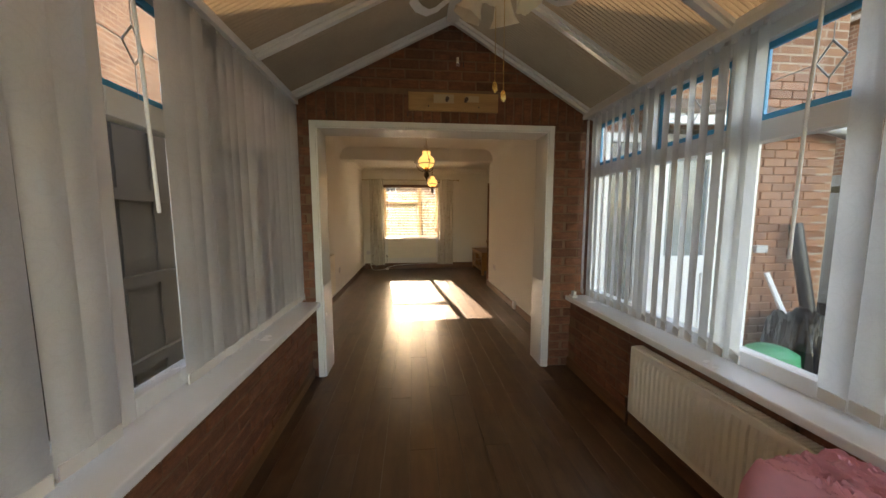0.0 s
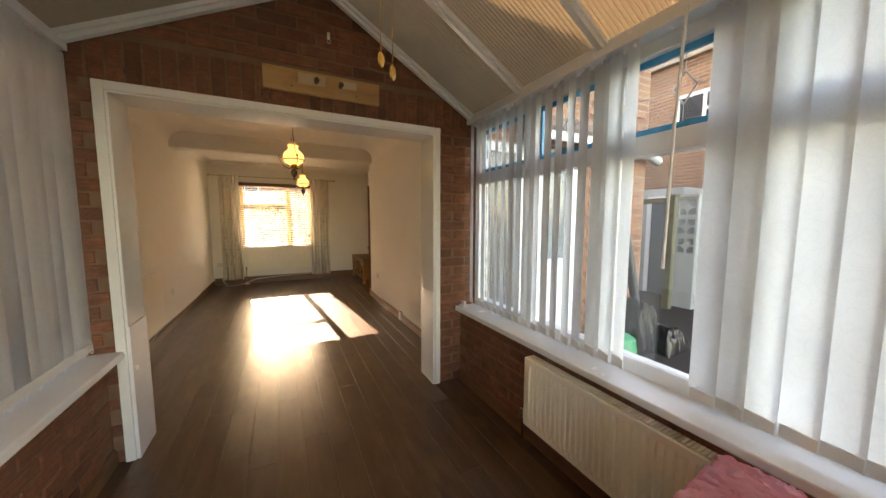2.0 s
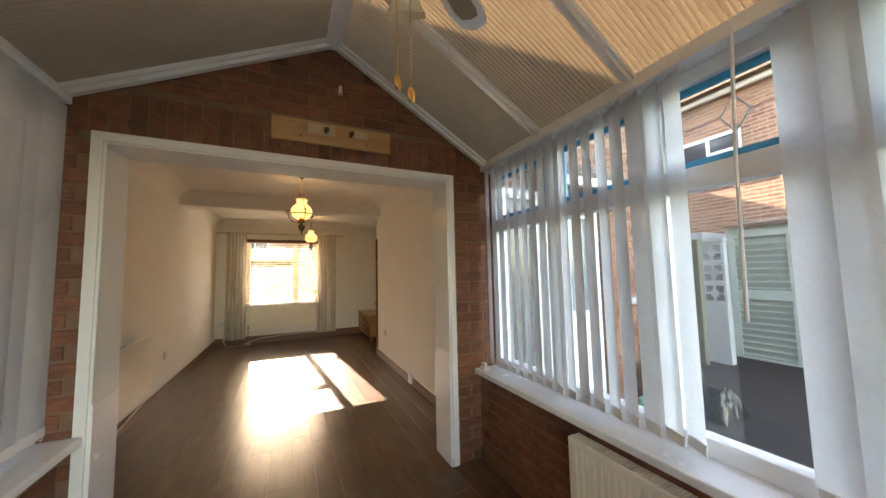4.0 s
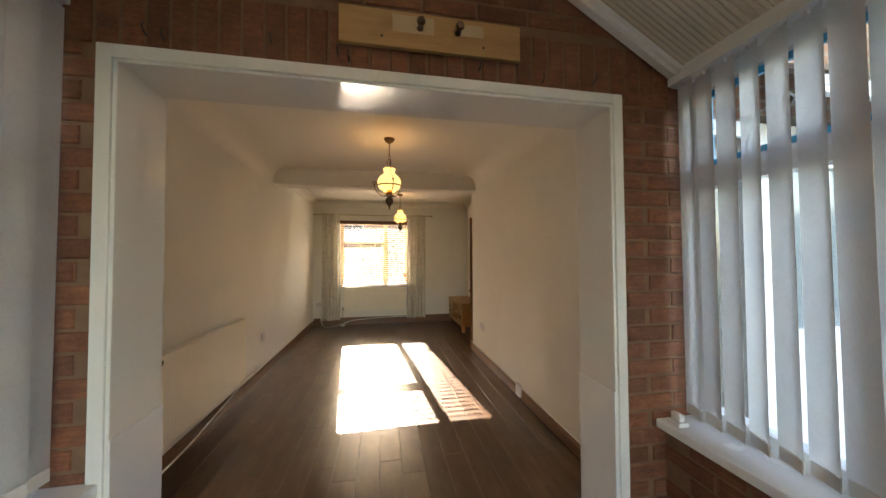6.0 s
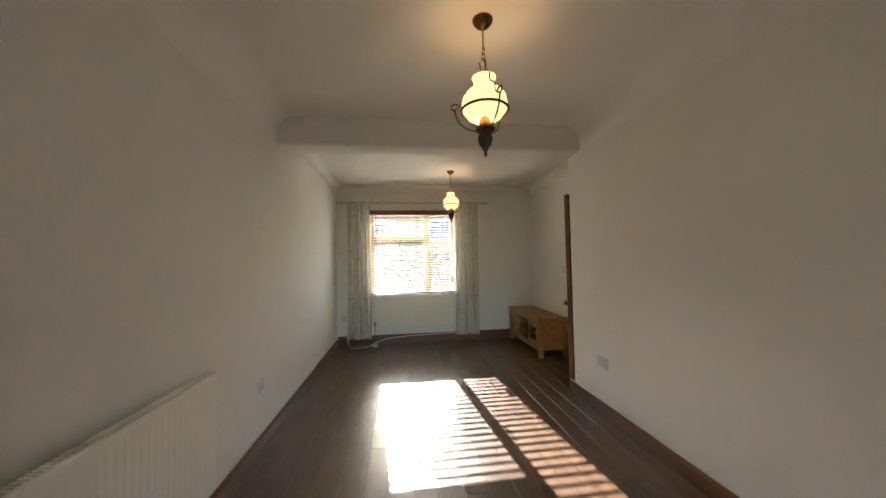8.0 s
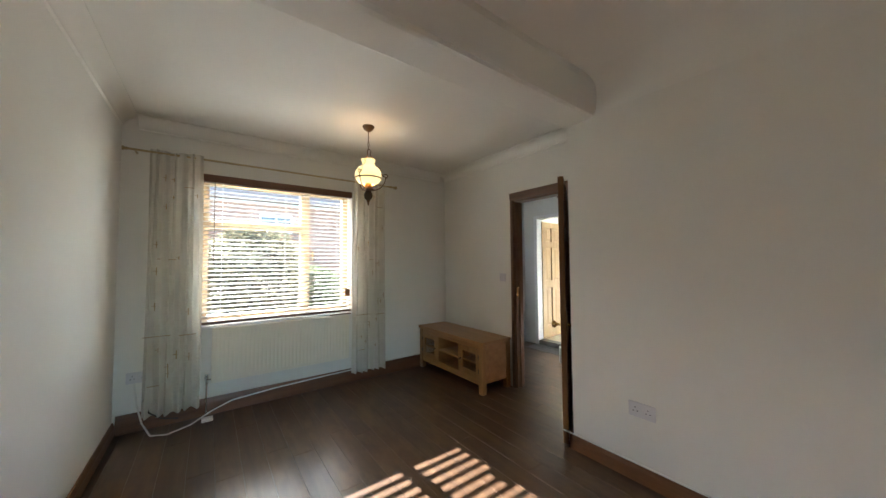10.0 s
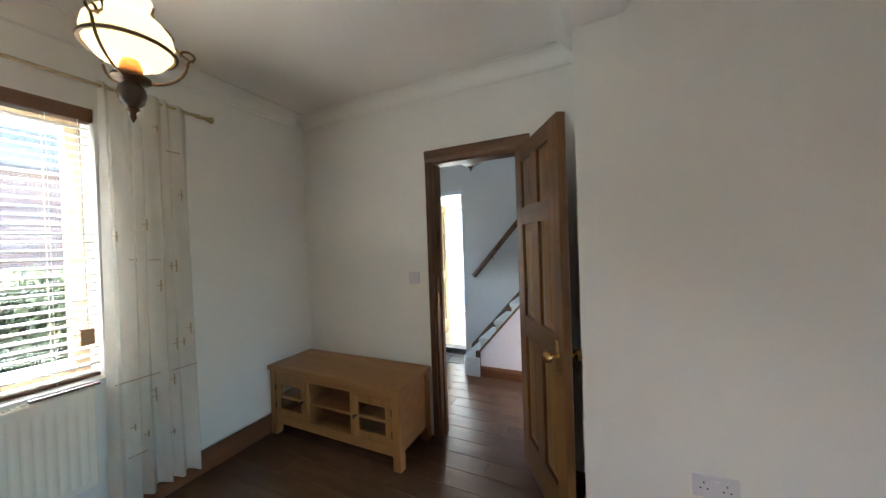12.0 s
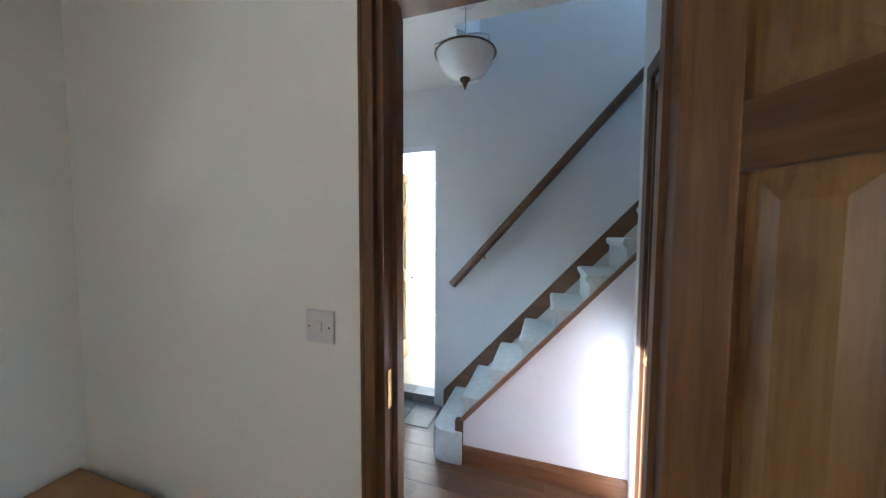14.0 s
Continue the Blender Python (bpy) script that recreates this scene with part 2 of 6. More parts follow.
DARKWOOD = wood("dark_stained_timber", (0.055, 0.026, 0.013), (0.15, 0.075, 0.035), 2, 0.4)
FRAMEWOOD = wood("stained_frame_timber", (0.085, 0.038, 0.016), (0.23, 0.115, 0.05), 2, 0.38)
DOORPINE = wood("varnished_pine_door", (0.08, 0.032, 0.009), (0.25, 0.115, 0.034), 2, 0.33, ring=20.0, knots=0.8, spread=0.15)
PANELPINE = wood("golden_pine_panel", (0.13, 0.06, 0.015), (0.34, 0.185, 0.06), 2, 0.33, ring=20.0, knots=0.7, spread=0.15)
RAILPINE = wood("varnished_pine_rail", (0.07, 0.028, 0.008), (0.22, 0.10, 0.03), 0, 0.33, ring=20.0, knots=0.8, spread=0.15)
LIGHTPINE = wood("pale_pine_door", (0.42, 0.27, 0.12), (0.62, 0.44, 0.24), 2, 0.4, knots=0.4, spread=0.1)
OAK = wood("honey_oak", (0.25, 0.12, 0.037), (0.44, 0.235, 0.08), 1, 0.4, knots=0.2, spread=0.1)
OAKUP = wood("honey_oak_upright", (0.25, 0.12, 0.037), (0.44, 0.235, 0.08), 2, 0.4, knots=0.2, spread=0.1)
RAILWOOD = wood("handrail_timber", (0.11, 0.055, 0.028), (0.22, 0.12, 0.06), 1, 0.4)
PINEBOARD = wood("raw_pine_board", (0.36, 0.19, 0.075), (0.58, 0.36, 0.16), 0, 0.55, knots=0.8)
WINWOOD = wood("golden_window_timber", (0.42, 0.30, 0.17), (0.56, 0.43, 0.27), 2, 0.4)
VALANCE = wood("brown_blind_valance", (0.12, 0.05, 0.025), (0.22, 0.10, 0.05), 0, 0.4)
SLATWOOD = thin("cream_blind_slat", (0.82, 0.77, 0.68), 0.12, 0.65)
FABRIC = thin("white_blind_fabric", (0.88, 0.88, 0.88), 0.57, 0.75, pattern=0.025)
SHEER = thin("cream_sheer_cloth", (0.95, 0.92, 0.84), 0.5, 0.8, clear=0.32)
RODBRASS = plain("aged_pale_brass", (0.50, 0.41, 0.25), 0.38, 0.75, vary=0.2, scale=30)
POLYCARB = thin("bronze_twinwall_sheet", (0.44, 0.375, 0.29), 0.66, 0.3, weave=60)
GLASS = pane_glass("window_glass")
BLUE = plain("blue_lead_tape", (0.02, 0.34, 0.62), 0.35)
PINK = thin("pink_plastic_bag", (0.97, 0.50, 0.60), 0.40, 0.17, weave=45)
SLATWEIGHT = plain("grey_weight_pocket", (0.72, 0.70, 0.67), 0.7, vary=0.06)
BLACKBAG = plain("black_refuse_bag", (0.012, 0.012, 0.014), 0.22)
SHADEGLASS = glowing("lit_opal_glass", (1.0, 0.68, 0.25), 0.13)
OPAL = plain("frosted_opal_glass", (0.80, 0.80, 0.78), 0.25, vary=0.1, scale=14)
PETAL = thin("ivory_glass_petal", (0.82, 0.76, 0.62), 0.35, 0.2)
CARPET = plain("grey_green_stair_carpet", (0.60, 0.65, 0.64), 0.95, vary=0.15, scale=30, grain=300, bump=0.6)
SLATE = plain("grey_floor_tile", (0.22, 0.22, 0.22), 0.4, vary=0.2, scale=7, spread=0.25)
PALEFLOOR = plain("pale_floor_tile", (0.66, 0.60, 0.48), 0.35, vary=0.08, scale=5)
PAVING = plain("wet_grey_paving", (0.065, 0.066, 0.066), 0.32, vary=0.3, scale=3, bump=0.4, spread=0.3)
FENCE = wood("dark_weathered_fence", (0.014, 0.013, 0.012), (0.036, 0.032, 0.028), 2, 0.85)
GREENWHITE = plain("pale_green_painted_timber", (0.40, 0.45, 0.40), 0.55, vary=0.12)
SCREENBLOCK = plain("white_screen_block", (0.42, 0.43, 0.41), 0.8, vary=0.15)
PIPE = plain("grey_pipe_plastic", (0.42, 0.43, 0.44), 0.4)
ROOFTILE = plain("brown_roof_tile", (0.17, 0.12, 0.09), 0.8, vary=0.25, scale=4)
GRASS = plain("front_lawn", (0.05, 0.065, 0.02), 0.9, vary=0.3, scale=3, bump=0.6)
ROAD = plain("asphalt", (0.06, 0.06, 0.062), 0.85, vary=0.2, scale=2, bump=0.4)
HEDGE = leafy("hedge_leaves", (0.065, 0.072, 0.032), (0.14, 0.145, 0.07))
OLIVE = leafy("olive_shrub_leaves", (0.10, 0.085, 0.05), (0.20, 0.17, 0.10))
CONCRETE = plain("pale_concrete_drive", (0.36, 0.35, 0.33), 0.85, vary=0.15, scale=2, bump=0.4)
BARK = plain("tree_bark", (0.12, 0.09, 0.06), 0.9, vary=0.3, scale=12, bump=0.6)
WHITECABLE = plain("white_cable", (0.75, 0.74, 0.70), 0.4)
GREENPLASTIC = plain("green_plastic", (0.02, 0.30, 0.14), 0.4)
MDARKPIPE = plain("black_pipe_plastic", (0.025, 0.025, 0.028), 0.4)


# ---- building helpers ----
def box(bm, x0, x1, y0, y1, z0, z1, bevel=0.0):
    v = [bm.verts.new(p) for p in ((x0, y0, z0), (x1, y0, z0), (x1, y1, z0), (x0, y1, z0), (x0, y0, z1), (x1, y0, z1), (x1, y1, z1), (x0, y1, z1))]
    f = [bm.faces.new([v[i] for i in q]) for q in ((3, 2, 1, 0), (4, 5, 6, 7), (0, 1, 5, 4), (1, 2, 6, 5), (2, 3, 7, 6), (3, 0, 4, 7))]
    if bevel:
        bmesh.ops.bevel(bm, geom=list({e for q in f for e in q.edges}), offset=bevel, segments=2, profile=0.6, affect="EDGES")
    return bm


def lathe(bm, profile, seg=24, at=(0, 0, 0)):
    rings = [[bm.verts.new((at[0] + r * math.cos(2 * math.pi * k / seg), at[1] + r * math.sin(2 * math.pi * k / seg), at[2] + z)) for k in range(seg)] for r, z in profile]
    for a, c in zip(rings, rings[1:]):
        for k in range(seg):
            bm.faces.new((a[k], a[(k + 1) % seg], c[(k + 1) % seg], c[k]))
    for ring in (rings[0], rings[-1]):
        if len({tuple(round(q, 5) for q in v.co) for v in ring}) > 2:
            bm.faces.new(ring)
    return bm


def tube(bm, pts, r, seg=8):
    pts = [Vector(p) for p in pts]
    rings = []
    for i, p in enumerate(pts):
        d = (pts[min(i + 1, len(pts) - 1)] - pts[max(i - 1, 0)]).normalized()
        side = d.cross(Vector((0, 0, 1)) if abs(d.z) < 0.95 else Vector((1, 0, 0))).normalized()
        up = side.cross(d)
        rad = r[i] if isinstance(r, (list, tuple)) else r
        rings.append([bm.verts.new(p + rad * (math.cos(2 * math.pi * k / seg) * side + math.sin(2 * math.pi * k / seg) * up)) for k in range(seg)])
    for a, c in zip(rings, rings[1:]):
        for k in range(seg):
            bm.faces.new((a[k], a[(k + 1) % seg], c[(k + 1) % seg], c[k]))
    bm.faces.new(rings[0])
    bm.faces.new(rings[-1])
    return bm


def prism(bm, outline, axis, a, b):
    """The outline, in the two other axes in order, drawn out along axis from a to b."""
    def put3(p, t):
        q = list(p)
        q.insert(axis, t)
        return q
    lo = [bm.verts.new(put3(p, a)) for p in outline]
    hi = [bm.verts.new(put3(p, b)) for p in outline]
    bm.faces.new(lo)
    bm.faces.new(hi)
    for i in range(len(outline)):
        j = (i + 1) % len(outline)
        bm.faces.new((lo[i], lo[j], hi[j], hi[i]))
    return bm


def mesh_of(name, bm, material, smooth=False):
    bmesh.ops.recalc_face_normals(bm, faces=bm.faces)
    me = bpy.data.meshes.new(name)
    bm.to_mesh(me)
    bm.free()
    me.materials.append(material)
    if smooth:
        for p in me.polygons:
            p.use_smooth = True
        me.set_sharp_from_angle(angle=radians(40))
    return me


def part(name, bm, material, parent=None, label="", smooth=False):
    ob = new(name, mesh_of(name, bm, material, smooth))
    if parent is not None:
        ob.parent = parent
    if label:
        ob["label"] = label
    return ob


def block(name, dims, material, parent=None, bevel=0.0, label=""):
    return part(name, box(bmesh.new(), *dims, bevel=bevel), material, parent, label)


def thing(name, at, label, category, group="", kind="", turn=0):
    ob = new(name)
    ob.matrix_world = pose(*at, 0, 0, turn)
    ob.empty_display_size = 0.05
    return tagged(ob, label, category, group, kind)


def shell(name, boxes, material, label, category="wall"):
    bm = bmesh.new()
    for d in boxes:
        box(bm, *d)
    return tagged(part(name, bm, material), label, category, kind="structure")


# ---- the large structure ----
GY, RY = 4.93, 5.15          # gable wall, conservatory face and room face
LX, RX, DX, FY = 0.375, 3.063, 3.59, 10.50   # room: side walls, door wall, front wall
CEILZ = 2.52
CLX, CRX = 0.78, 2.99        # conservatory dwarf walls, inner faces
GLX, GRX = 0.64, 3.15        # planes of the side glazing
BACK = 0.3                   # conservatory's rear end
EAVE, EAVE_L, RIDGEX, RIDGEZ = 2.17, 2.225, 1.94, 2.86
OPX0, OPX1, OPZ = 0.83, 2.795, 2.068

tagged(block("floor", (0.2, 7.9, BACK - 0.2, 11.2, -0.16, -0.012), plain("floor_joint_dark", (0.02, 0.012, 0.008), 0.8)),
       "brown laminate plank floor running through the rooms", "floor", kind="structure")
FLOOR_OB = bpy.data.objects["floor"]

shell("wall_left", [(LX - 0.2, LX, RY, FY, 0, CEILZ + 0.1)], WALL, "warm white plastered side wall with a radiator")
shell("wall_right", [(RX, DX + 0.1, RY, 8.285, 0, CEILZ + 0.1)], WALL, "warm white plastered wall ending in an outside corner")
DY0, DY1, DZ = 8.62, 9.275, 1.99     # door hole in the hall wall
shell("wall_door", [(DX, DX + 0.1, 8.285, DY0, 0, CEILZ + 0.1), (DX, DX + 0.1, DY1, FY, 0, CEILZ + 0.1), (DX, DX + 0.1, DY0, DY1, DZ, CEILZ + 0.1)],
      WALL, "white wall with a doorway to the hall")
WX0, WX1, WZ0, WZ1 = 0.89, 2.27, 0.76, 2.13
shell("wall_front", [(LX - 0.2, WX0, FY, FY + 0.28, 0, CEILZ + 0.1), (WX1, 3.95, FY, FY + 0.28, 0, CEILZ + 0.7), (4.85, 5.95, FY, FY + 0.28, 0, CEILZ + 0.7), (7.6, 7.9, FY, FY + 0.28, 0, CEILZ + 0.7), (3.95, 4.85, FY, FY + 0.28, 2.05, CEILZ + 0.7), (5.95, 7.6, FY, FY + 0.28, 2.12, CEILZ + 0.7), (5.95, 7.6, FY, FY + 0.28, 0, 0.1), (WX0, WX1, FY, FY + 0.28, 0, WZ0), (WX0, WX1, FY, FY + 0.28, WZ1, CEILZ + 0.1)],
      WALL, "white front wall with a wide window")
shell("ceiling", [(LX - 0.2, DX + 0.1, RY, FY + 0.28, CEILZ, CEILZ + 0.12)], CEIL, "white painted plaster ceiling", "ceiling")

bm = bmesh.new()
prism(bm, [(8.015, CEILZ + 0.02), (8.02, 2.48), (8.07, 2.335), (8.078, 2.318), (8.095, 2.308), (8.12, 2.305), (8.306, 2.305), (8.315, 2.309), (8.318, 2.318), (8.318, CEILZ + 0.02)], 0, LX, RX + 0.05)
tagged(part("ceiling_beam", bm, CEIL), "boxed plaster beam crossing the white ceiling", "beam", kind="structure")


def coving(name, axis, a, b, wall, sign, z=CEILZ, size=0.1, lip=0.1):
    """A quarter-hollow plaster moulding between a wall and the ceiling."""
    out = [(wall, z + 0.001), (wall, z - size)]
    for k in range(13):
        t = k / 12 * math.pi / 2
        out.append((wall + sign * (size * lip + size * (1 - lip) * (1 - math.cos(t))), z - size + 0.08 * lip + (size - 0.16 * lip) * math.sin(t)))
    out.append((wall + sign * size, z + 0.001))
    ob = part(name, prism(bmesh.new(), out, axis, a, b), CEIL, smooth=True)
    return tagged(ob, "white plaster coving along the ceiling edge", "coving", kind="structure")


coving("trim", 1, 8.29, FY, DX, -1)
coving("trim", 0, RX, DX, 8.285, 1)
coving("trim", 1, 8.315, FY, LX, 1)
coving("trim", 1, RY, 8.06, LX, 1, size=0.2, lip=0.0)
coving("trim", 1, RY, 8.06, RX, -1, size=0.2, lip=0.0)
coving("trim", 0, LX + 0.1, DX - 0.1, FY, -1, size=0.1)

# gable wall between the conservatory and the room
bm = bmesh.new()
for d in ((0.3, OPX0 + 0.02, GY + 0.002, RY, 0, 2.6), (OPX1 - 0.02, 3.25, GY + 0.002, RY, 0, 2.6), (OPX0 + 0.02, OPX1 - 0.02, GY + 0.002, RY, OPZ - 0.02, 2.6)):
    box(bm, *d)
prism(bm, [(0.3, 2.6), (3.25, 2.6), (3.2, 2.7), (RIDGEX, 3.05), (0.5, 2.7)], 1, GY + 0.002, RY)
GABLE = tagged(part("wall_gable", bm, MORTAR), "red-brown brick gable wall round a wide opening", "wall", kind="structure")
shell("wall_gable_plaster", [(0.3, OPX0 + 0.02, RY, RY + 0.012, 0, CEILZ), (OPX1 - 0.02, 3.2, RY, RY + 0.012, 0, CEILZ), (OPX0 + 0.02, OPX1 - 0.02, RY, RY + 0.012, OPZ - 0.02, CEILZ)],
      WALL, "plastered room side of the gable wall")

# white lining of the opening
lining = thing("opening_lining", (0, 0, 0), "white plastic lining boards round the wide opening", "door frame", kind="structure")
W = 0.045
block("lining_board", (OPX0 + W, OPX0 + W + 0.012, GY - 0.01, RY + 0.02, 0.0, OPZ - W), LINING, lining, 0.003)
block("lining_board", (OPX1 - W - 0.012, OPX1 - W, GY - 0.01, RY + 0.02, 0.0, OPZ - W), LINING, lining, 0.003)
block("lining_board", (OPX0 + W, OPX1 - W, GY - 0.01, RY + 0.02, OPZ - W - 0.012, OPZ - W), LINING, lining, 0.003)
for x0, x1 in ((OPX0 + W + 0.0125, OPX0 + W + 0.018), (OPX1 - W - 0.018, OPX1 - W - 0.0125)):
    block("lower_board", (x0, x1, GY - 0.012, RY + 0.021, 0.0, 0.77), UPVC, lining, 0.002)
block("corner_trim", (OPX0, OPX0 + W, GY - 0.018, GY + 0.01, 0.0, OPZ), LINING, lining, 0.004)
block("corner_trim", (OPX1 - W, OPX1, GY - 0.018, GY + 0.01, 0.0, OPZ), LINING, lining, 0.004)
block("corner_trim", (OPX0 + W, OPX1 - W, GY - 0.018, GY + 0.01, OPZ - W, OPZ), LINING, lining, 0.004)

# conservatory dwarf walls
LEFTW = shell("wall_dwarf_left", [(CLX - 0.14, CLX - 0.002, BACK, GY, 0, 0.60)], MORTAR, "low brick wall under the conservatory glazing")
RIGHTW = shell("wall_dwarf_right", [(CRX + 0.002, CRX + 0.2, BACK, GY, 0, 0.60)], MORTAR, "low brick wall under the conservatory glazing")
shell("wall_dwarf_back", [(CLX - 0.14, CRX + 0.2, BACK - 0.12, BACK, 0, 0.60)], BRICK, "low brick wall at the conservatory's rear end")
for nm, x0, x1 in (("window_sill_left", CLX - 0.16, CLX + 0.085), ("window_sill_right", CRX - 0.05, CRX + 0.2)):
    tagged(block(nm, (x0, x1, BACK, GY - 0.004, 0.602, 0.64), UPVC, None, 0.008), "deep white plastic window sill", "window sill", kind="structure")

# conservatory roof
SLOPE_R = (RIDGEZ - EAVE) / (GRX - 0.04 - RIDGEX)
SLOPE_L = (RIDGEZ - EAVE) / (RIDGEX - GLX - 0.04)


def roof_point(side, s):
    """A point across the roof: s from 0 at the eave to 1 at the ridge."""
    ex = GRX - 0.04 if side > 0 else GLX + 0.04
    ez = EAVE if side > 0 else EAVE_L
    return ex + (RIDGEX - ex) * s, ez + (RIDGEZ - ez) * s


RAFTERS = [4.30 - 0.59 * k for k in range(7)]
bm = bmesh.new()
for side in (1, -1):
    edges = [GY] + RAFTERS + [BACK]
    for ya, yb in zip(edges, edges[1:]):
        count = int((ya - yb) / 0.022)
        for k in range(count):
            y0 = yb + (ya - yb) * k / count
            y1 = yb + (ya - yb) * (k + 1) / count
            ym = (y0 + y1) / 2
            sec = []
            for s in (0.0, 1.0):
                x, z = roof_point(side, s)
                sec.append([bm.verts.new((x, y, z + dz)) for y, dz in ((y0 + 0.003, 0.004), (ym, 0.012), (y1 - 0.003, 0.004), (y1, 0.024), (y0, 0.024))])
            a, c = sec
            for i in range(5):
                j = (i + 1) % 5
                bm.faces.new((a[i], a[j], c[j], c[i]))
tagged(part("ceiling_conservatory", bm, POLYCARB), "bronze ribbed twin-wall plastic roof sheets", "roof", kind="structure")


def rafter(name, side, y, w, drop):
    bm = bmesh.new()
    x0, z0 = roof_point(side, -0.02)
    x1, z1 = roof_point(side, 1.0)
    for dy, dz in ((0, 0), (w * 0.22, -drop * 0.55)):
        v = []
        for x, z in ((x0, z0), (x1, z1)):
            for yy, zz in ((y - w / 2 + dy, dz + 0.004), (y + w / 2 - dy, dz + 0.004), (y + w / 2 - dy, dz - drop * 0.45), (y - w / 2 + dy, dz - drop * 0.45)):
                v.append(bm.verts.new((x, yy, z + zz)))
        for q in ((0, 1, 2, 3), (7, 6, 5, 4), (0, 4, 5, 1), (1, 5, 6, 2), (2, 6, 7, 3), (3, 7, 4, 0)):
            bm.faces.new([v[i] for i in q])
    return tagged(part(name, bm, UPVC), "white plastic glazing bar of the sloping roof", "rafter", kind="structure")


for side in (1, -1):
    for y in RAFTERS:
        rafter("rafter", side, y, 0.055, 0.045)
    rafter("rafter", side, GY - 0.032, 0.06, 0.05)
tagged(block("ridge_beam", (RIDGEX - 0.05, RIDGEX + 0.05, BACK, GY - 0.005, RIDGEZ - 0.055, RIDGEZ + 0.05), UPVC, None, 0.01), "white plastic ridge beam of the roof", "beam", kind="structure")
for nm, gx, s, ez in (("eave_beam_left", GLX, 1, EAVE_L), ("eave_beam_right", GRX, -1, EAVE)):
    bm = bmesh.new()
    box(bm, min(gx - s * 0.05, gx + s * 0.09), max(gx - s * 0.05, gx + s * 0.09), BACK, GY - 0.004, ez - 0.045, ez + 0.03, 0.006)
    tagged(part(nm, bm, UPVC), "white plastic eaves beam", "beam", kind="structure")


def side_window(name, gx, cells, z0=0.64, zt=1.69, z1=EAVE - 0.045, decorated=True):
    """A run of white plastic frames with a top light over each pane."""
    win = thing(name, (gx, 0, 0), "white plastic window frames with blue-taped leaded top lights", "window", kind="structure")
    for y0, y1 in cells:
        bm = bmesh.new()
        for d in ((y0, y0 + 0.055, z0, z1), (y1 - 0.055, y1, z0, z1), (y0 + 0.055, y1 - 0.055, z0, z0 + 0.07), (y0 + 0.055, y1 - 0.055, z1 - 0.06, z1), (y0 + 0.055, y1 - 0.055, zt - 0.045, zt + 0.045)):
            box(bm, -0.035, 0.035, *d, bevel=0.006)
        part("window_frame", bm, UPVC, win)
        for a, b in ((z0 + 0.07, zt - 0.045), (zt + 0.045, z1 - 0.06)):
            p = block("pane", (-0.004, 0.004, y0 + 0.055, y1 - 0.055, a, b), GLASS, win)
            p.visible_shadow = False
        if decorated:
            a, b, c, d = y0 + 0.057, y1 - 0.057, zt + 0.047, z1 - 0.062
            bm = bmesh.new()
            for q in ((a, b, c, c + 0.028), (a, b, d - 0.028, d), (a, a + 0.028, c + 0.028, d - 0.028), (b - 0.028, b, c + 0.028, d - 0.028)):
                box(bm, -0.0075, 0.0075, *q)
            part("blue_border", bm, BLUE, win, "translucent blue glass tape")
            ym, zm = (a + b) / 2, (c + d) / 2
            bm = bmesh.new()
            h, w = 0.065, 0.045
            dia = [(ym, zm - h), (ym + w, zm), (ym, zm + h), (ym - w, zm)]
            for i in range(4):
                tube(bm, [(0.006, *dia[i]), (0.006, *dia[(i + 1) % 4])], 0.0035, 6)
            for p, q in (((a, zm), (ym - w, zm)), ((ym + w, zm), (b, zm)), ((ym, c), (ym, zm - h)), ((ym, zm + h), (ym, d))):
                tube(bm, [(0.006, *p), (0.006, *q)], 0.0018, 6)
            part("lead_diamond", bm, PIPE, win)
    return win


side_window("window_right", GRX, [(4.26, 4.90), (3.68, 4.26), (3.10, 3.68), (2.1, 3.10), (1.1, 2.10), (0.4, 1.1)])
side_window("window_left", GLX, [(3.80, 4.90), (3.36, 3.80), (2.30, 3.36), (1.30, 2.30), (0.40, 1.30)], z1=EAVE_L - 0.045)
bm = bmesh.new()
back = thing("window_back", (0, BACK - 0.06, 0), "white plastic window frames at the rear gable", "window", kind="structure")
for k in range(4):
    x = CLX - 0.1 + k * 0.76
    box(bm, x - 0.035, x + 0.035, -0.03, 0.03, 0.60, 2.2)
box(bm, CLX - 0.1, CRX + 0.1, -0.03, 0.03, 2.12, 2.2)
prism(bm, [(CLX - 0.1, 2.2), (CRX + 0.1, 2.2), (RIDGEX, 2.86)], 1, -0.03, 0.03)
part("window_frame", bm, UPVC, back)
for k in range(3):
    x = CLX - 0.1 + k * 0.76
    block("pane", (x + 0.035, x + 0.725, -0.004, 0.004, 0.60, 2.12), GLASS, back).visible_shadow = False

# skirting
def skirting(axis, a, b, wall, sign, mat=None, h=0.1):
    prof = [(0, 0), (sign * 0.018, 0), (sign * 0.018, h * 0.72), (sign * 0.012, h * 0.88), (sign * 0.008, h), (0, h)]
    out = [(wall + u, z) for u, z in prof]
    ob = part("baseboard", prism(bmesh.new(), out, axis, a, b), mat or (SKIRT if axis == 1 else SKIRTX))
    return tagged(ob, "stained timber skirting board", "skirting", kind="structure")


skirting(1, RY + 0.02, FY, LX, 1)
skirting(1, RY + 0.02, 8.303, RX, -1)
skirting(0, RX - 0.018, 3.3, 8.285, 1)
skirting(0, LX + 0.02, DX, FY, -1, h=0.145)
skirting(1, 9.37, FY - 0.02, DX, -1)
skirting(1, BACK, GY - 0.01, CLX, 1, h=0.09)
skirting(1, BACK, GY - 0.01, CRX, -1, h=0.09)

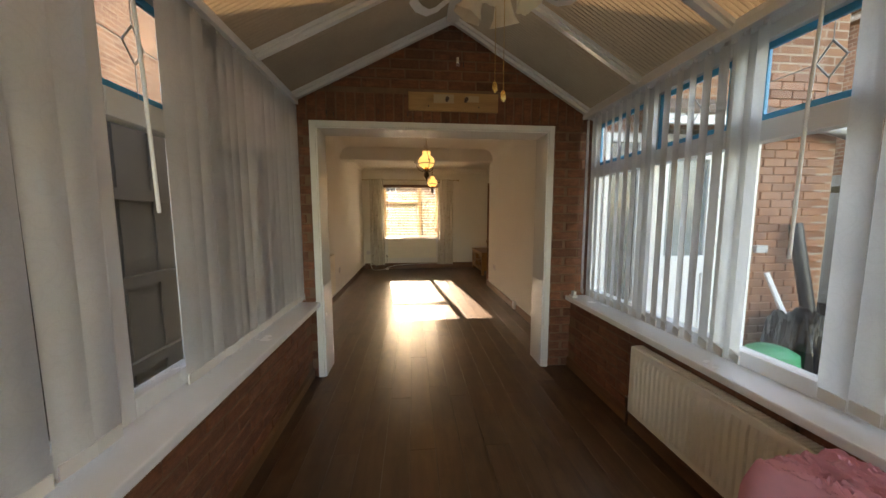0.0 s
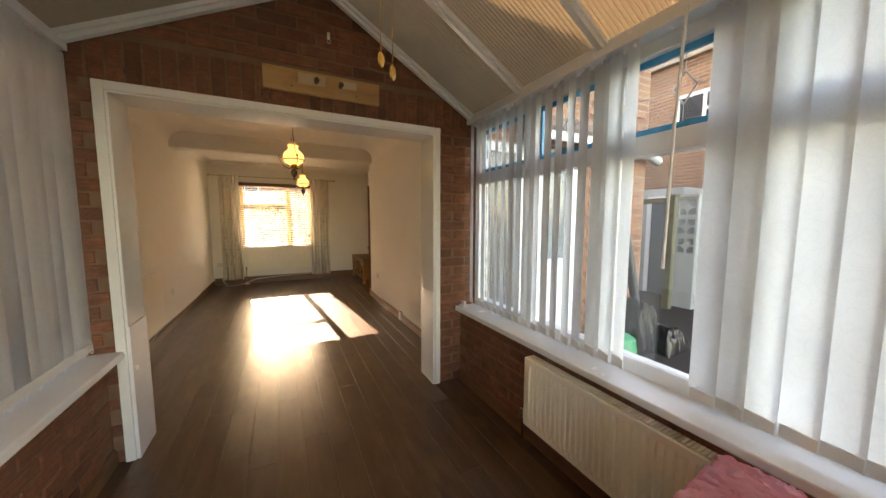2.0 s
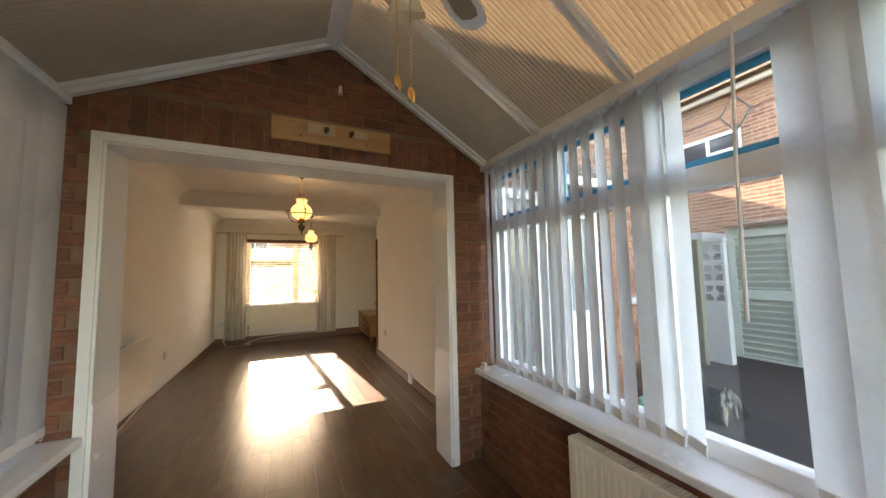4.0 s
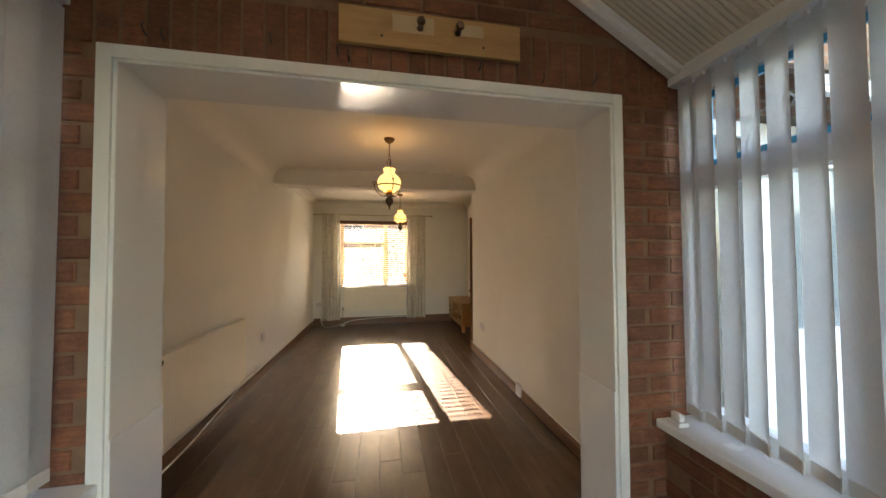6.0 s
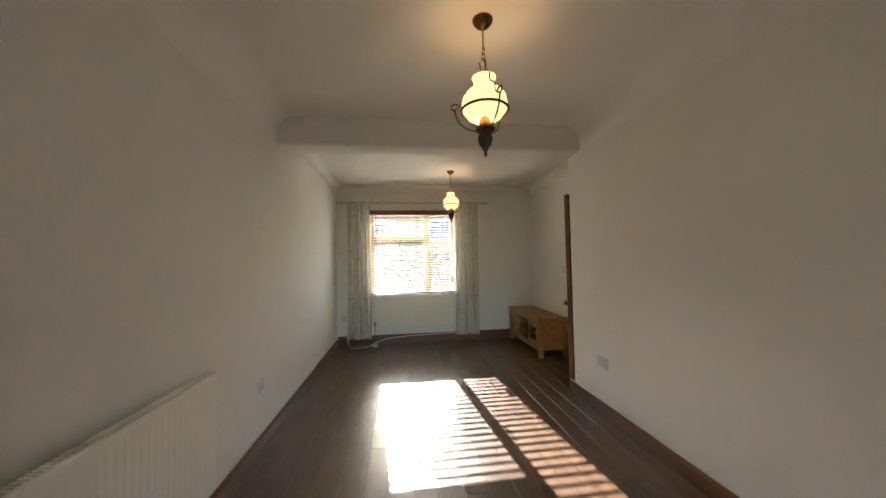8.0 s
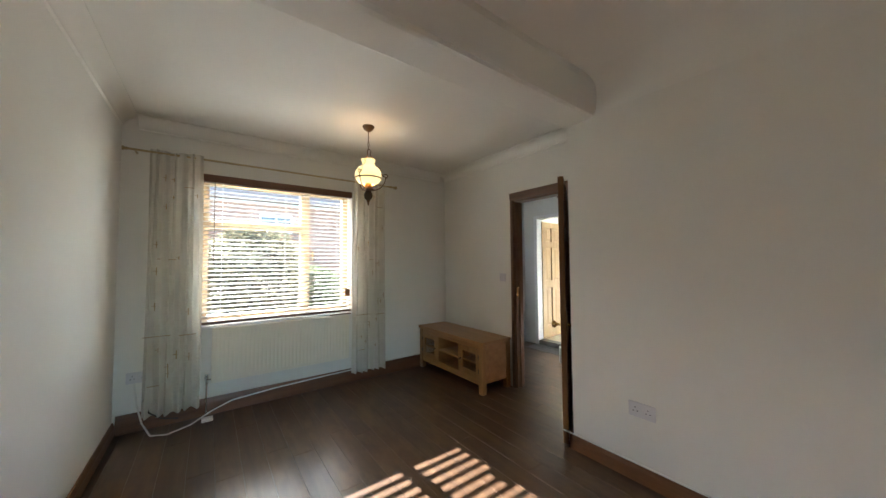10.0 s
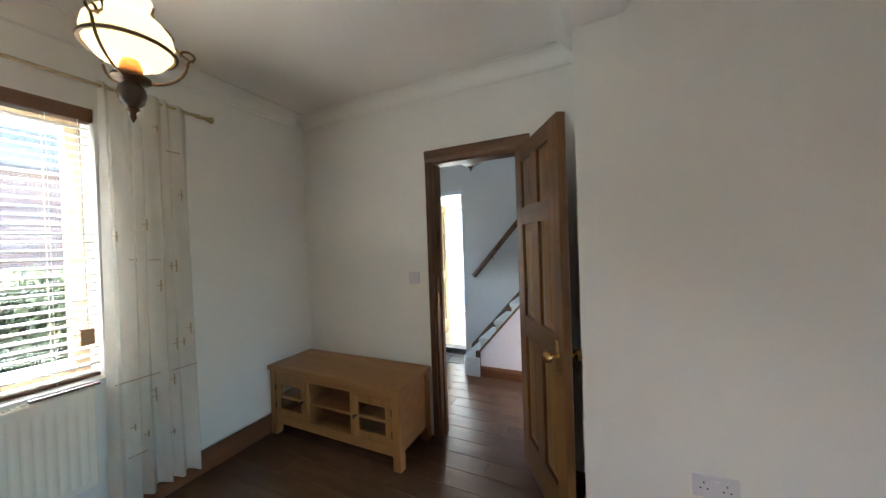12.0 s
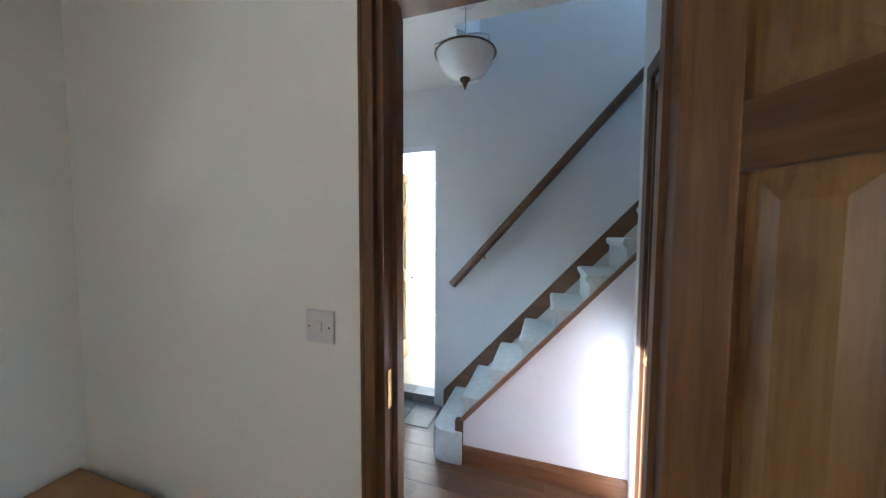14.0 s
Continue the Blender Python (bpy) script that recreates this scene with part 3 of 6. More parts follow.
# hall and the room beyond it
HX = 5.25
shell("wall_hall_far", [(HX, HX + 0.1, 5.4, 9.685, 0, 5.0), (HX, HX + 0.1, 10.285, FY, 0, 3.2), (HX, HX + 0.1, 9.685, 10.285, 2.06, 5.0)], HALLBLUE, "pale blue hall wall beside the stairs")
shell("wall_hall_near", [(DX + 0.1, DX + 0.112, 8.285, DY0, 0, 3.0), (DX + 0.1, DX + 0.112, DY1, FY, 0, 3.0), (DX + 0.1, DX + 0.112, DY0, DY1, DZ, 3.0), (DX + 0.1, DX + 0.2, 5.4, 8.285, 0, 5.0)], HALLBLUE, "pale blue hall side of the room wall")
shell("wall_hall_front", [(DX + 0.112, 3.95, FY - 0.012, FY, 0, 3.2), (4.85, HX, FY - 0.012, FY, 0, 3.2), (3.95, 4.85, FY - 0.012, FY, 2.05, 3.2)], HALLBLUE, "pale blue wall at the hall's front end")
shell("ceiling_hall", [(DX + 0.1, HX, 9.36, FY, 2.48, 2.70), (DX + 0.1, 4.57, 8.445, 9.36, 2.48, 2.70), (DX + 0.1, HX + 0.1, 9.36, 9.42, 2.70, 5.0), (4.5, 4.57, 8.445, 9.36, 2.70, 5.0), (DX, HX + 0.2, 5.3, 9.42, 5.0, 5.1)], CEIL, "white hall ceiling that opens up over the stairs", "ceiling")
# The high opening is an unseen addition that lets sky light into the stairwell.
shell("wall_hall_back", [(DX + 0.1, HX, 5.3, 5.4, 0, 3.4), (DX + 0.1, 4.1, 5.3, 5.4, 3.4, 5.0), (5.1, HX, 5.3, 5.4, 3.4, 5.0), (4.1, 5.1, 5.3, 5.4, 4.6, 5.0)], HALLBLUE, "pale blue wall at the stairs' top")
shell("wall_far_room", [(HX + 0.1, 7.8, 8.2, 8.3, 0, 2.6), (7.8, 7.9, 8.2, FY, 0, 2.6)], WALL, "white walls of the room beyond the hall")
shell("ceiling_far_room", [(HX + 0.1, 7.9, 8.2, FY, 2.5, 2.6)], CEIL, "white ceiling of the room beyond the hall", "ceiling")
# Added out of view to keep direct sun off the yard.
shell("wall_sun_blocker", [(HX + 0.1, 7.9, 8.2, FY + 0.28, 2.62, 5.2)], YARDBRICK, "unseen brick storey over the room beyond the hall, added to shade the yard")
shell("floor_far_room", [(HX + 0.12, 7.8, 8.3, FY - 0.012, -0.012, 0.07)], PALEFLOOR, "pale glossy floor of the room beyond", "floor")


# ---- room: window, blind, curtains, radiators ----
win = thing("window_front", (0, FY, 0), "golden timber window with a wide pane and a narrow casement", "window", kind="structure")
fy0, fy1 = 0.16, 0.24
bm = bmesh.new()
MX = 1.80
for d in ((WX0, WX0 + 0.06, WZ0 + 0.02, WZ1), (WX1 - 0.06, WX1, WZ0 + 0.02, WZ1), (WX0 + 0.06, WX1 - 0.06, WZ0 + 0.02, WZ0 + 0.08), (WX0 + 0.06, WX1 - 0.06, WZ1 - 0.06, WZ1), (MX - 0.045, MX + 0.045, WZ0 + 0.08, WZ1 - 0.06), (WX0 + 0.06, MX - 0.045, 1.66, 1.74)):
    box(bm, d[0], d[1], fy0, fy1, d[2], d[3], 0.006)
part("window_frame", bm, WINWOOD, win)
for x0, x1, z0, z1 in ((WX0 + 0.06, MX - 0.045, WZ0 + 0.08, 1.66), (WX0 + 0.06, MX - 0.045, 1.74, WZ1 - 0.06), (MX + 0.045, WX1 - 0.06, WZ0 + 0.08, WZ1 - 0.06)):
    block("pane", (x0, x1, 0.196, 0.204, z0, z1), GLASS, win).visible_shadow = False
block("window_sill", (WX0 - 0.03, WX1 + 0.03, -0.05, 0.16, WZ0 - 0.012, WZ0 + 0.022), UPVC, win, 0.006, "white painted sill board")
block("window_handle", (MX + 0.07, MX + 0.085, 0.135, 0.16, 1.35, 1.45), BRASS, win, 0.003)

blind = thing("venetian_blind", (0, FY + 0.02, 0), "cream slatted blind with a brown wooden valance, slats open", "blind")
block("valance", (WX0 + 0.005, WX1 - 0.005, -0.03, 0.04, WZ1 - 0.07, WZ1 - 0.002), VALANCE, blind, 0.006)
BZ0, BZ1 = WZ0 + 0.05, WZ1 - 0.10
SLATS = 31
slat_mesh = None
for k in range(SLATS):
    z = BZ0 + (BZ1 - BZ0) * k / (SLATS - 1)
    if slat_mesh is None:
        out = [(-0.024, -0.004), (-0.012, 0.0005), (0.0, 0.002), (0.012, 0.0005), (0.024, -0.004), (0.024, -0.001), (0.012, 0.0035), (0, 0.005), (-0.012, 0.0035), (-0.024, -0.001)]
        ob = part("slat", prism(bmesh.new(), out, 0, WX0 + 0.012, WX1 - 0.012), SLATWOOD, blind)
        slat_mesh = ob.data
    else:
        ob = new("slat", slat_mesh)
        ob.parent = blind
    ob.matrix_local = pose(0, 0.012, z, 5 + 1.5 * math.sin(k * 2.3), 0, 0)
block("bottom_rail", (WX0 + 0.012, WX1 - 0.012, -0.014, 0.038, BZ0 - 0.026, BZ0 - 0.01), VALANCE, blind, 0.004)
for x in (WX0 + 0.16, (WX0 + WX1) / 2, WX1 - 0.16):
    for y in (-0.015, 0.039):
        part("ladder_cord", tube(bmesh.new(), [(x, y, BZ0 - 0.02), (x, y, BZ1 + 0.05)], 0.0012, 5), SLATWOOD, blind)
part("tilt_wand", tube(bmesh.new(), [(WX0 + 0.1, -0.032, 1.32), (WX0 + 0.1, -0.032, 2.06)], 0.004, 8), DARKWOOD, blind)
part("pull_cord", tube(bmesh.new(), [(WX1 - 0.06, -0.032, 1.02), (WX1 - 0.06, -0.032, 2.06)], 0.002, 6), SLATWOOD, blind)
block("cord_weight", (WX1 - 0.088, WX1 - 0.038, -0.05, -0.034, 0.955, 1.035), PINEBOARD, blind, 0.004, "flat wooden cord weight")

RODY, RODZ = FY - 0.075, 2.235
rod = thing("curtain_rod", (0, RODY, RODZ), "aged pale brass curtain rod with trumpet finials", "curtain rod")
part("pole", tube(bmesh.new(), [(0.42, 0, 0), (2.70, 0, 0)], 0.0085, 10), RODBRASS, rod)
for x, s in ((0.42, -1), (2.70, 1)):
    bm = bmesh.new()
    prof = [(0.011, 0), (0.014, 0.01), (0.010, 0.03), (0.013, 0.06), (0.020, 0.085), (0.018, 0.095), (0.006, 0.1)]
    if s < 0:
        prof = [(r, min(h * 0.3, 0.03)) for r, h in prof]
    lathe(bm, prof, 14)
    bmesh.ops.transform(bm, matrix=pose(x, 0, 0, 0, 90 * s, 0), verts=bm.verts)
    part("finial", bm, RODBRASS, rod, smooth=True)
for x in (0.47, 2.62):
    part("bracket", tube(bmesh.new(), [(x, 0.074, -0.01), (x, 0.03, -0.014), (x, 0, -0.012)], 0.006, 8), RODBRASS, rod)


def curtain(x0, x1, waves, phase, z0, label, flare=0.04):
    cur = thing("curtain", ((x0 + x1) / 2, RODY, 0), label, "curtain", group="sheer curtains at the window")
    bm = bmesh.new()
    cols, rows = waves * 10, 26
    grid = []
    top = RODZ + 0.025
    for j in range(rows + 1):
        t = j / rows
        z = top + (z0 - top) * t
        row = []
        for i in range(cols + 1):
            u = i / cols
            spread = 1 + flare * t
            x = (u - 0.5) * (x1 - x0) * spread
            amp = 0.012 + 0.026 * min(1, t * 3)
            y = amp * math.sin(2 * math.pi * waves * u + phase) + 0.012 * math.sin(5.1 * u + 4 * t + phase) - (0.012 if t > 0.03 else 0)
            x += 0.010 * math.sin(2 * math.pi * waves * u * 0.5 + phase + 2 * t)
            row.append(bm.verts.new((x, y, z + 0.006 * math.sin(9 * u + phase))))
        grid.append(row)
    for a, b in zip(grid, grid[1:]):
        for i in range(cols):
            bm.faces.new((a[i], a[i + 1], b[i + 1], b[i]))
    part("drape", bm, SHEER, cur, smooth=True)
    rnd = random.Random(int(phase * 100))
    for k in range(16):
        u = rnd.uniform(-0.42, 0.42) * (x1 - x0)
        z = rnd.uniform(z0 + 0.25, top - 0.2)
        bm = bmesh.new()
        h = rnd.uniform(0.03, 0.07)
        box(bm, u - 0.003, u + 0.003, -0.056, -0.0545, z, z + h)
        box(bm, u - 0.02, u + 0.008, -0.056, -0.0545, z + h * 0.5, z + h * 0.5 + 0.004)
        part("embroidery", bm, plain("tan_thread", (0.38, 0.30, 0.18), 0.8) if "tan_thread" not in bpy.data.materials else bpy.data.materials["tan_thread"], cur)
    for z, u0, u1 in ((0.745, -0.5, -0.02), (0.735, 0.12, 0.45), (1.36, -0.3, -0.22), (1.355, -0.1, 0.04), (1.96, 0.16, 0.34), (0.36, -0.4, -0.2)):
        bm = bmesh.new()
        box(bm, u0 * (x1 - x0), u1 * (x1 - x0), -0.058, -0.0565, z, z + 0.006)
        part("stitched_line", bm, bpy.data.materials["tan_thread"], cur)
    return cur


curtain(0.55, 0.90, 6, 0.4, 0.11, "cream sheer curtain with stitched marks, hanging to the floor")
curtain(2.26, 2.64, 6, 2.1, 0.11, "cream sheer curtain with stitched marks, hanging to the floor")


def radiator(name, length, height, label, top_grille=True, rib=0.009, double=False):
    """A panel radiator with its face towards -y, standing off a wall at y = 0, its near bottom corner at the origin."""
    r = thing(name, (0, 0, 0), label, "radiator")
    y0, y1 = -0.095, -0.035
    block("body", (0, length, y0 + 0.012, y0 + 0.026 if double else y1, 0, height), RADIATOR, r, 0.006 if double else 0.008)
    bm = bmesh.new()
    pitch = 0.0333
    n = int((length - 0.05) / pitch)
    off = (length - n * pitch) / 2
    for k in range(n):
        x = off + k * pitch
        zs = [(0.03, 0.0), (0.06, 1.0), (height - 0.07, 1.0), (height - 0.035, 0.0)]
        sec = []
        for z, a in zs:
            sec.append([bm.verts.new((x + u * pitch, y0 + 0.012 - d * a, z)) for u, d in ((0.10, 0.0), (0.25, rib), (0.75, rib), (0.90, 0.0))])
        for a, c in zip(sec, sec[1:]):
            for i in range(3):
                bm.faces.new((a[i], a[i + 1], c[i + 1], c[i]))
    part("face_ribs", bm, RADIATOR, r, smooth=True)
    if top_grille:
        bm = bmesh.new()
        k = 0
        while 0.012 + k * 0.016 < length - 0.02:
            x = 0.012 + k * 0.016
            box(bm, x, x + (0.0095 if double else 0.008), y0 + 0.024, -0.020 if double else y1 - 0.008, height + 0.0005, height + 0.006)
            k += 1
        part("top_grille", bm, RADIATOR, r)
    for x in (0.012, length - 0.03):
        block("end_bracket", (x, x + 0.018, y1, 0.03, height * 0.2, height * 0.8), RADIATOR, r)
    part("valve", lathe(bmesh.new(), [(0.011, 0), (0.011, 0.03), (0.016, 0.034), (0.016, 0.075), (0.010, 0.08)], 12, (-0.03, -0.06, 0.0)), CHROME, r, smooth=True)
    part("pipe", tube(bmesh.new(), [(-0.03, -0.06, -0.12), (-0.03, -0.06, 0.01)], 0.0075, 8), CHROME, r)
    part("pipe", tube(bmesh.new(), [(0.0, -0.06, 0.035), (-0.03, -0.06, 0.035)], 0.009, 8), CHROME, r)
    return r


rad = radiator("radiator", 1.22, 0.47, "cream ribbed panel radiator below the window", rib=0.004)
rad.matrix_world = pose(0.99, FY, 0.285)
part("pipe", tube(bmesh.new(), [(-0.03, -0.06, -0.285), (-0.03, -0.06, -0.118)], 0.0075, 8), CHROME, rad)
rad = radiator("radiator", 1.29, 0.56, "cream panel radiator with a round end plug on the side wall", rib=0.0012)
rad.matrix_world = pose(LX + 0.028, 5.745, 0.225, 0, 0, 90)
bm = bmesh.new()
lathe(bm, [(0.022, 0), (0.022, 0.012), (0.017, 0.016), (0.010, 0.016), (0.010, 0.006)], 16)
bmesh.ops.transform(bm, matrix=pose(0.055, -0.097, 0.532, 90, 0, 0), verts=bm.verts)
part("end_plug", bm, CHROME, rad, smooth=True)
rad = radiator("radiator", 1.12, 0.415, "cream double panel radiator under the sill", double=True)
rad.matrix_world = pose(CRX + 0.012, 4.035, 0.135, 0, 0, -90)
block("rear_panel", (0.01, 1.11, -0.026, -0.013, 0.01, 0.416), RADIATOR, rad, 0.004)
for x in (0.0, 1.108):
    block("end_cover", (x, x + 0.012, -0.0685, -0.0265, 0.03, 0.414), RADIATOR, rad, 0.003)


# ---- pendant lamps ----
def oil_lamp(at, turn, label):
    """A hanging lamp shaped like an oil lamp, its rose on the ceiling at z = 0."""
    lamp = thing("pendant_lamp", at, label, "pendant lamp", group="oil-lamp style pendants", turn=turn)
    part("ceiling_rose", lathe(bmesh.new(), [(0.052, 0), (0.05, -0.012), (0.036, -0.03), (0.02, -0.042), (0.006, -0.05)], 24), BRONZE, lamp, smooth=True)
    part("cord", tube(bmesh.new(), [(0, 0, -0.045), (0, 0, -0.15)], 0.004, 8), BRONZE, lamp)
    bm = bmesh.new()
    for k in range(2):
        c = Vector((0, 0, -0.16 - 0.028 * k))
        pts = [c + Vector((0.010 * math.cos(a) * (k % 2), 0.010 * math.cos(a) * (1 - k % 2), 0.018 * math.sin(a))) for a in [2 * math.pi * j / 10 for j in range(11)]]
        tube(bm, pts, 0.0024, 6)
    part("chain", bm, BRONZE, lamp)
    zt, zr = -0.25, -0.50
    for k in range(3):
        a = 2 * math.pi * k / 3 + 0.4
        pts = []
        for j in range(13):
            t = j / 12
            r = 0.004 + 0.14 * t ** 1.25 + 0.012 * math.sin(t * 20)
            pts.append((r * math.cos(a), r * math.sin(a), zt + (zr - zt) * t))
        part("hanging_chain", tube(bmesh.new(), pts, 0.0038, 7), BRONZE, lamp)
        pts = []
        for j in range(22):
            t = j / 21
            if t < 0.6:
                u = t / 0.6
                r = 0.03 + 0.118 * math.sin(u * math.pi / 2)
                z = -0.615 + 0.115 * (1 - math.cos(u * math.pi / 2))
            else:
                u = (t - 0.6) / 0.4 * 1.6 * math.pi
                r = 0.148 + 0.02 * math.sin(u)
                z = -0.50 + 0.018 * (1 - math.cos(u)) * 0.9
            pts.append((r * math.cos(a), r * math.sin(a), z))
        part("scroll_arm", tube(bmesh.new(), pts, 0.0045, 7), BRONZE, lamp)
    bm = bmesh.new()
    ring = [(0.1165 * math.cos(t), 0.1165 * math.sin(t), -0.515) for t in [2 * math.pi * k / 28 for k in range(29)]]
    tube(bm, ring, 0.0065, 6)
    part("gallery_ring", bm, BRONZE, lamp)
    prof = [(0.061, -0.348), (0.055, -0.362), (0.051, -0.382), (0.056, -0.400), (0.086, -0.422), (0.108, -0.452), (0.114, -0.482), (0.108, -0.518), (0.084, -0.55), (0.055, -0.565)]
    part("shade", lathe_open(prof), SHADEGLASS, lamp, "glowing opal glass shade", smooth=True)
    part("burner", lathe(bmesh.new(), [(0.022, -0.55), (0.03, -0.572), (0.03, -0.60), (0.05, -0.606), (0.05, -0.614), (0.02, -0.622)], 18), BRONZE, lamp, smooth=True)
    part("glass_reservoir", lathe(bmesh.new(), [(0.016, -0.62), (0.034, -0.64), (0.038, -0.662), (0.03, -0.69), (0.014, -0.705)], 18), plain("dark_amber_glass", (0.10, 0.08, 0.06), 0.07) if "dark_amber_glass" not in bpy.data.materials else bpy.data.materials["dark_amber_glass"], lamp, smooth=True)
    part("finial", lathe(bmesh.new(), [(0.015, -0.703), (0.017, -0.71), (0.007, -0.722), (0.009, -0.735), (0.002, -0.752)], 14), BRONZE, lamp, smooth=True)
    bulb = new("bulb_light", bpy.data.lights.new("bulb_light", "POINT"))
    bulb.data.energy, bulb.data.color, bulb.data.shadow_soft_size = 0.11, (1.0, 0.72, 0.40), 0.03
    bulb.location = Vector(at) + Vector((0, 0, -0.35))
    for ob in lamp.children:
        if ob.name.split(".")[0] not in ("ceiling_rose", "cord", "chain"):
            ob.matrix_local = pose(0, 0, 0.05)
    return lamp


def lathe_open(profile, seg=28):
    bm = bmesh.new()
    rings = [[bm.verts.new((r * math.cos(2 * math.pi * k / seg), r * math.sin(2 * math.pi * k / seg), z)) for k in range(seg)] for r, z in profile]
    for a, c in zip(rings, rings[1:]):
        for k in range(seg):
            bm.faces.new((a[k], a[(k + 1) % seg], c[(k + 1) % seg], c[k]))
    return bm


oil_lamp((1.818, 6.835, CEILZ), 20, "lit oil-lamp style pendant with opal shade and brass scrolls")
oil_lamp((2.068, 9.575, CEILZ), 75, "lit oil-lamp style pendant with opal shade near the window")


# ---- doors ----
def panel_door(name, width, height, material, label, knob=BRASS, plate=True):
    """A six-panel door: hinge edge at x = 0, leaf along +x, from y = 0 to 0.04."""
    d = thing(name, (0, 0, 0), label, "door")
    st, t = 0.095 * width / 0.62 + 0.01, 0.04
    xm0, xm1 = width / 2 - 0.045, width / 2 + 0.045
    bars = [(0, 0.2), (0.81, 0.935), (1.48, 1.58), (height - 0.09, height)]
    block("stile", (0, st, 0, t, 0, height), material, d, 0.003)
    block("stile", (width - st, width, 0, t, 0, height), material, d, 0.003)
    for z0, z1 in bars:
        block("rail", (st, width - st, 0.0006, t - 0.0006, z0, z1), RAILPINE if material is DOORPINE else material, d, 0.002)
    for (a, b), (c, e) in zip(bars, bars[1:]):
        z0, z1 = b, c
        block("muntin", (xm0, xm1, 0.001, t - 0.001, z0, z1), material, d, 0.002)
        for x0, x1 in ((st, xm0), (xm1, width - st)):
            bm = bmesh.new()
            box(bm, x0, x1, 0.017, t - 0.017, z0, z1)
            for s in (0, 1):
                ya, yb = (0.0168, 0.008) if s == 0 else (t - 0.0168, t - 0.008)
                g, h = 0.012, 0.046
                lo = [bm.verts.new((x, ya, z)) for x, z in ((x0 + g, z0 + g), (x1 - g, z0 + g), (x1 - g, z1 - g), (x0 + g, z1 - g))]
                hi = [bm.verts.new((x, yb, z)) for x, z in ((x0 + h, z0 + h), (x1 - h, z0 + h), (x1 - h, z1 - h), (x0 + h, z1 - h))]
                bm.faces.new(hi)
                for i in range(4):
                    j = (i + 1) % 4
                    bm.faces.new((lo[i], lo[j], hi[j], hi[i]))
            part("panel", bm, PANELPINE if material is DOORPINE else material, d)
    for s in (-1, 1):
        y = 0 if s < 0 else t
        if plate:
            block("handle_plate", (width - 0.075, width - 0.035, min(y, y + s * 0.004), max(y, y + s * 0.004), 0.765, 0.915), knob, d, 0.001)
        bm = bmesh.new()
        lathe(bm, [(0.011, 0), (0.009, 0.02), (0.012, 0.03), (0.024, 0.038), (0.027, 0.05), (0.021, 0.062), (0.006, 0.066)], 18)
        bmesh.ops.transform(bm, matrix=pose(width - 0.055, y + s * 0.003, 0.84, 90 if s < 0 else -90, 0, 0), verts=bm.verts)
        part("door_knob", bm, knob, d, smooth=True)
    block("latch", (width, width + 0.002, 0.012, 0.028, 0.815, 0.87), BRONZE, d)
    for z in (0.2, 1.72):
        part("hinge", tube(bmesh.new(), [(-0.005, t + 0.002, z), (-0.005, t + 0.002, z + 0.09)], 0.006, 8), BRASS, d)
    return d


frame_ = thing("door_frame", (DX, 0, 0), "dark-stained moulded timber door frame", "door frame", kind="structure")
for side, x0, sx in (("room", 0, -1), ("hall", 0.112, 1)):
    for y0, y1, z1 in ((DY0 - 0.055, DY0 + 0.012, DZ + 0.055), (DY1 - 0.012, DY1 + 0.032, DZ + 0.068)):
        bm = bmesh.new()
        lo = [(0, y0), (sx * 0.018, y0), (sx * 0.02, y0 + 0.012), (sx * 0.014, y0 + 0.03), (sx * 0.016, y1 - 0.012), (sx * 0.01, y1), (0, y1)]
        prism(bm, [(x0 + u, y) for u, y in lo], 2, 0.0, DZ - 0.012)
        part("architrave", bm, FRAMEWOOD, frame_)
    bm = bmesh.new()
    prism(bm, [(x0 + u, z) for u, z in ((0, DZ - 0.012), (sx * 0.01, DZ - 0.012), (sx * 0.016, DZ + 0.01), (sx * 0.02, DZ + 0.056), (sx * 0.018, DZ + 0.068), (0, DZ + 0.068))], 1, DY0 - 0.055, DY1 + 0.032)
    part("architrave", bm, wood("dark_timber_cross", (0.085, 0.038, 0.016), (0.23, 0.115, 0.05), 1, 0.4) if "dark_timber_cross" not in bpy.data.materials else bpy.data.materials["dark_timber_cross"], frame_)
for d in ((0.0, 0.112, DY0, DY0 + 0.03, 0, DZ), (0.0, 0.112, DY1 - 0.03, DY1, 0, DZ), (0.0, 0.112, DY0 + 0.03, DY1 - 0.03, DZ - 0.03, DZ)):
    block("jamb", d, FRAMEWOOD, frame_, 0.002)
for d in ((0.045, 0.075, DY0 + 0.03, DY0 + 0.043, 0, DZ - 0.03), (0.045, 0.075, DY1 - 0.043, DY1 - 0.03, 0, DZ - 0.03)):
    block("door_stop", d, FRAMEWOOD, frame_)
block("strike_plate", (0.012, 0.034, DY1 - 0.033, DY1 - 0.0295, 0.95, 1.05), BRASS, frame_)
LEAF_TURN = math.degrees(math.atan2(8.358 - 8.658, 3.045 - 3.568))
dr = panel_door("door_room", 0.603, 1.945, DOORPINE, "open varnished pine six-panel door with a brass knob")
dr.matrix_world = pose(3.568, 8.658, 0.01, 0, 0, LEAF_TURN)

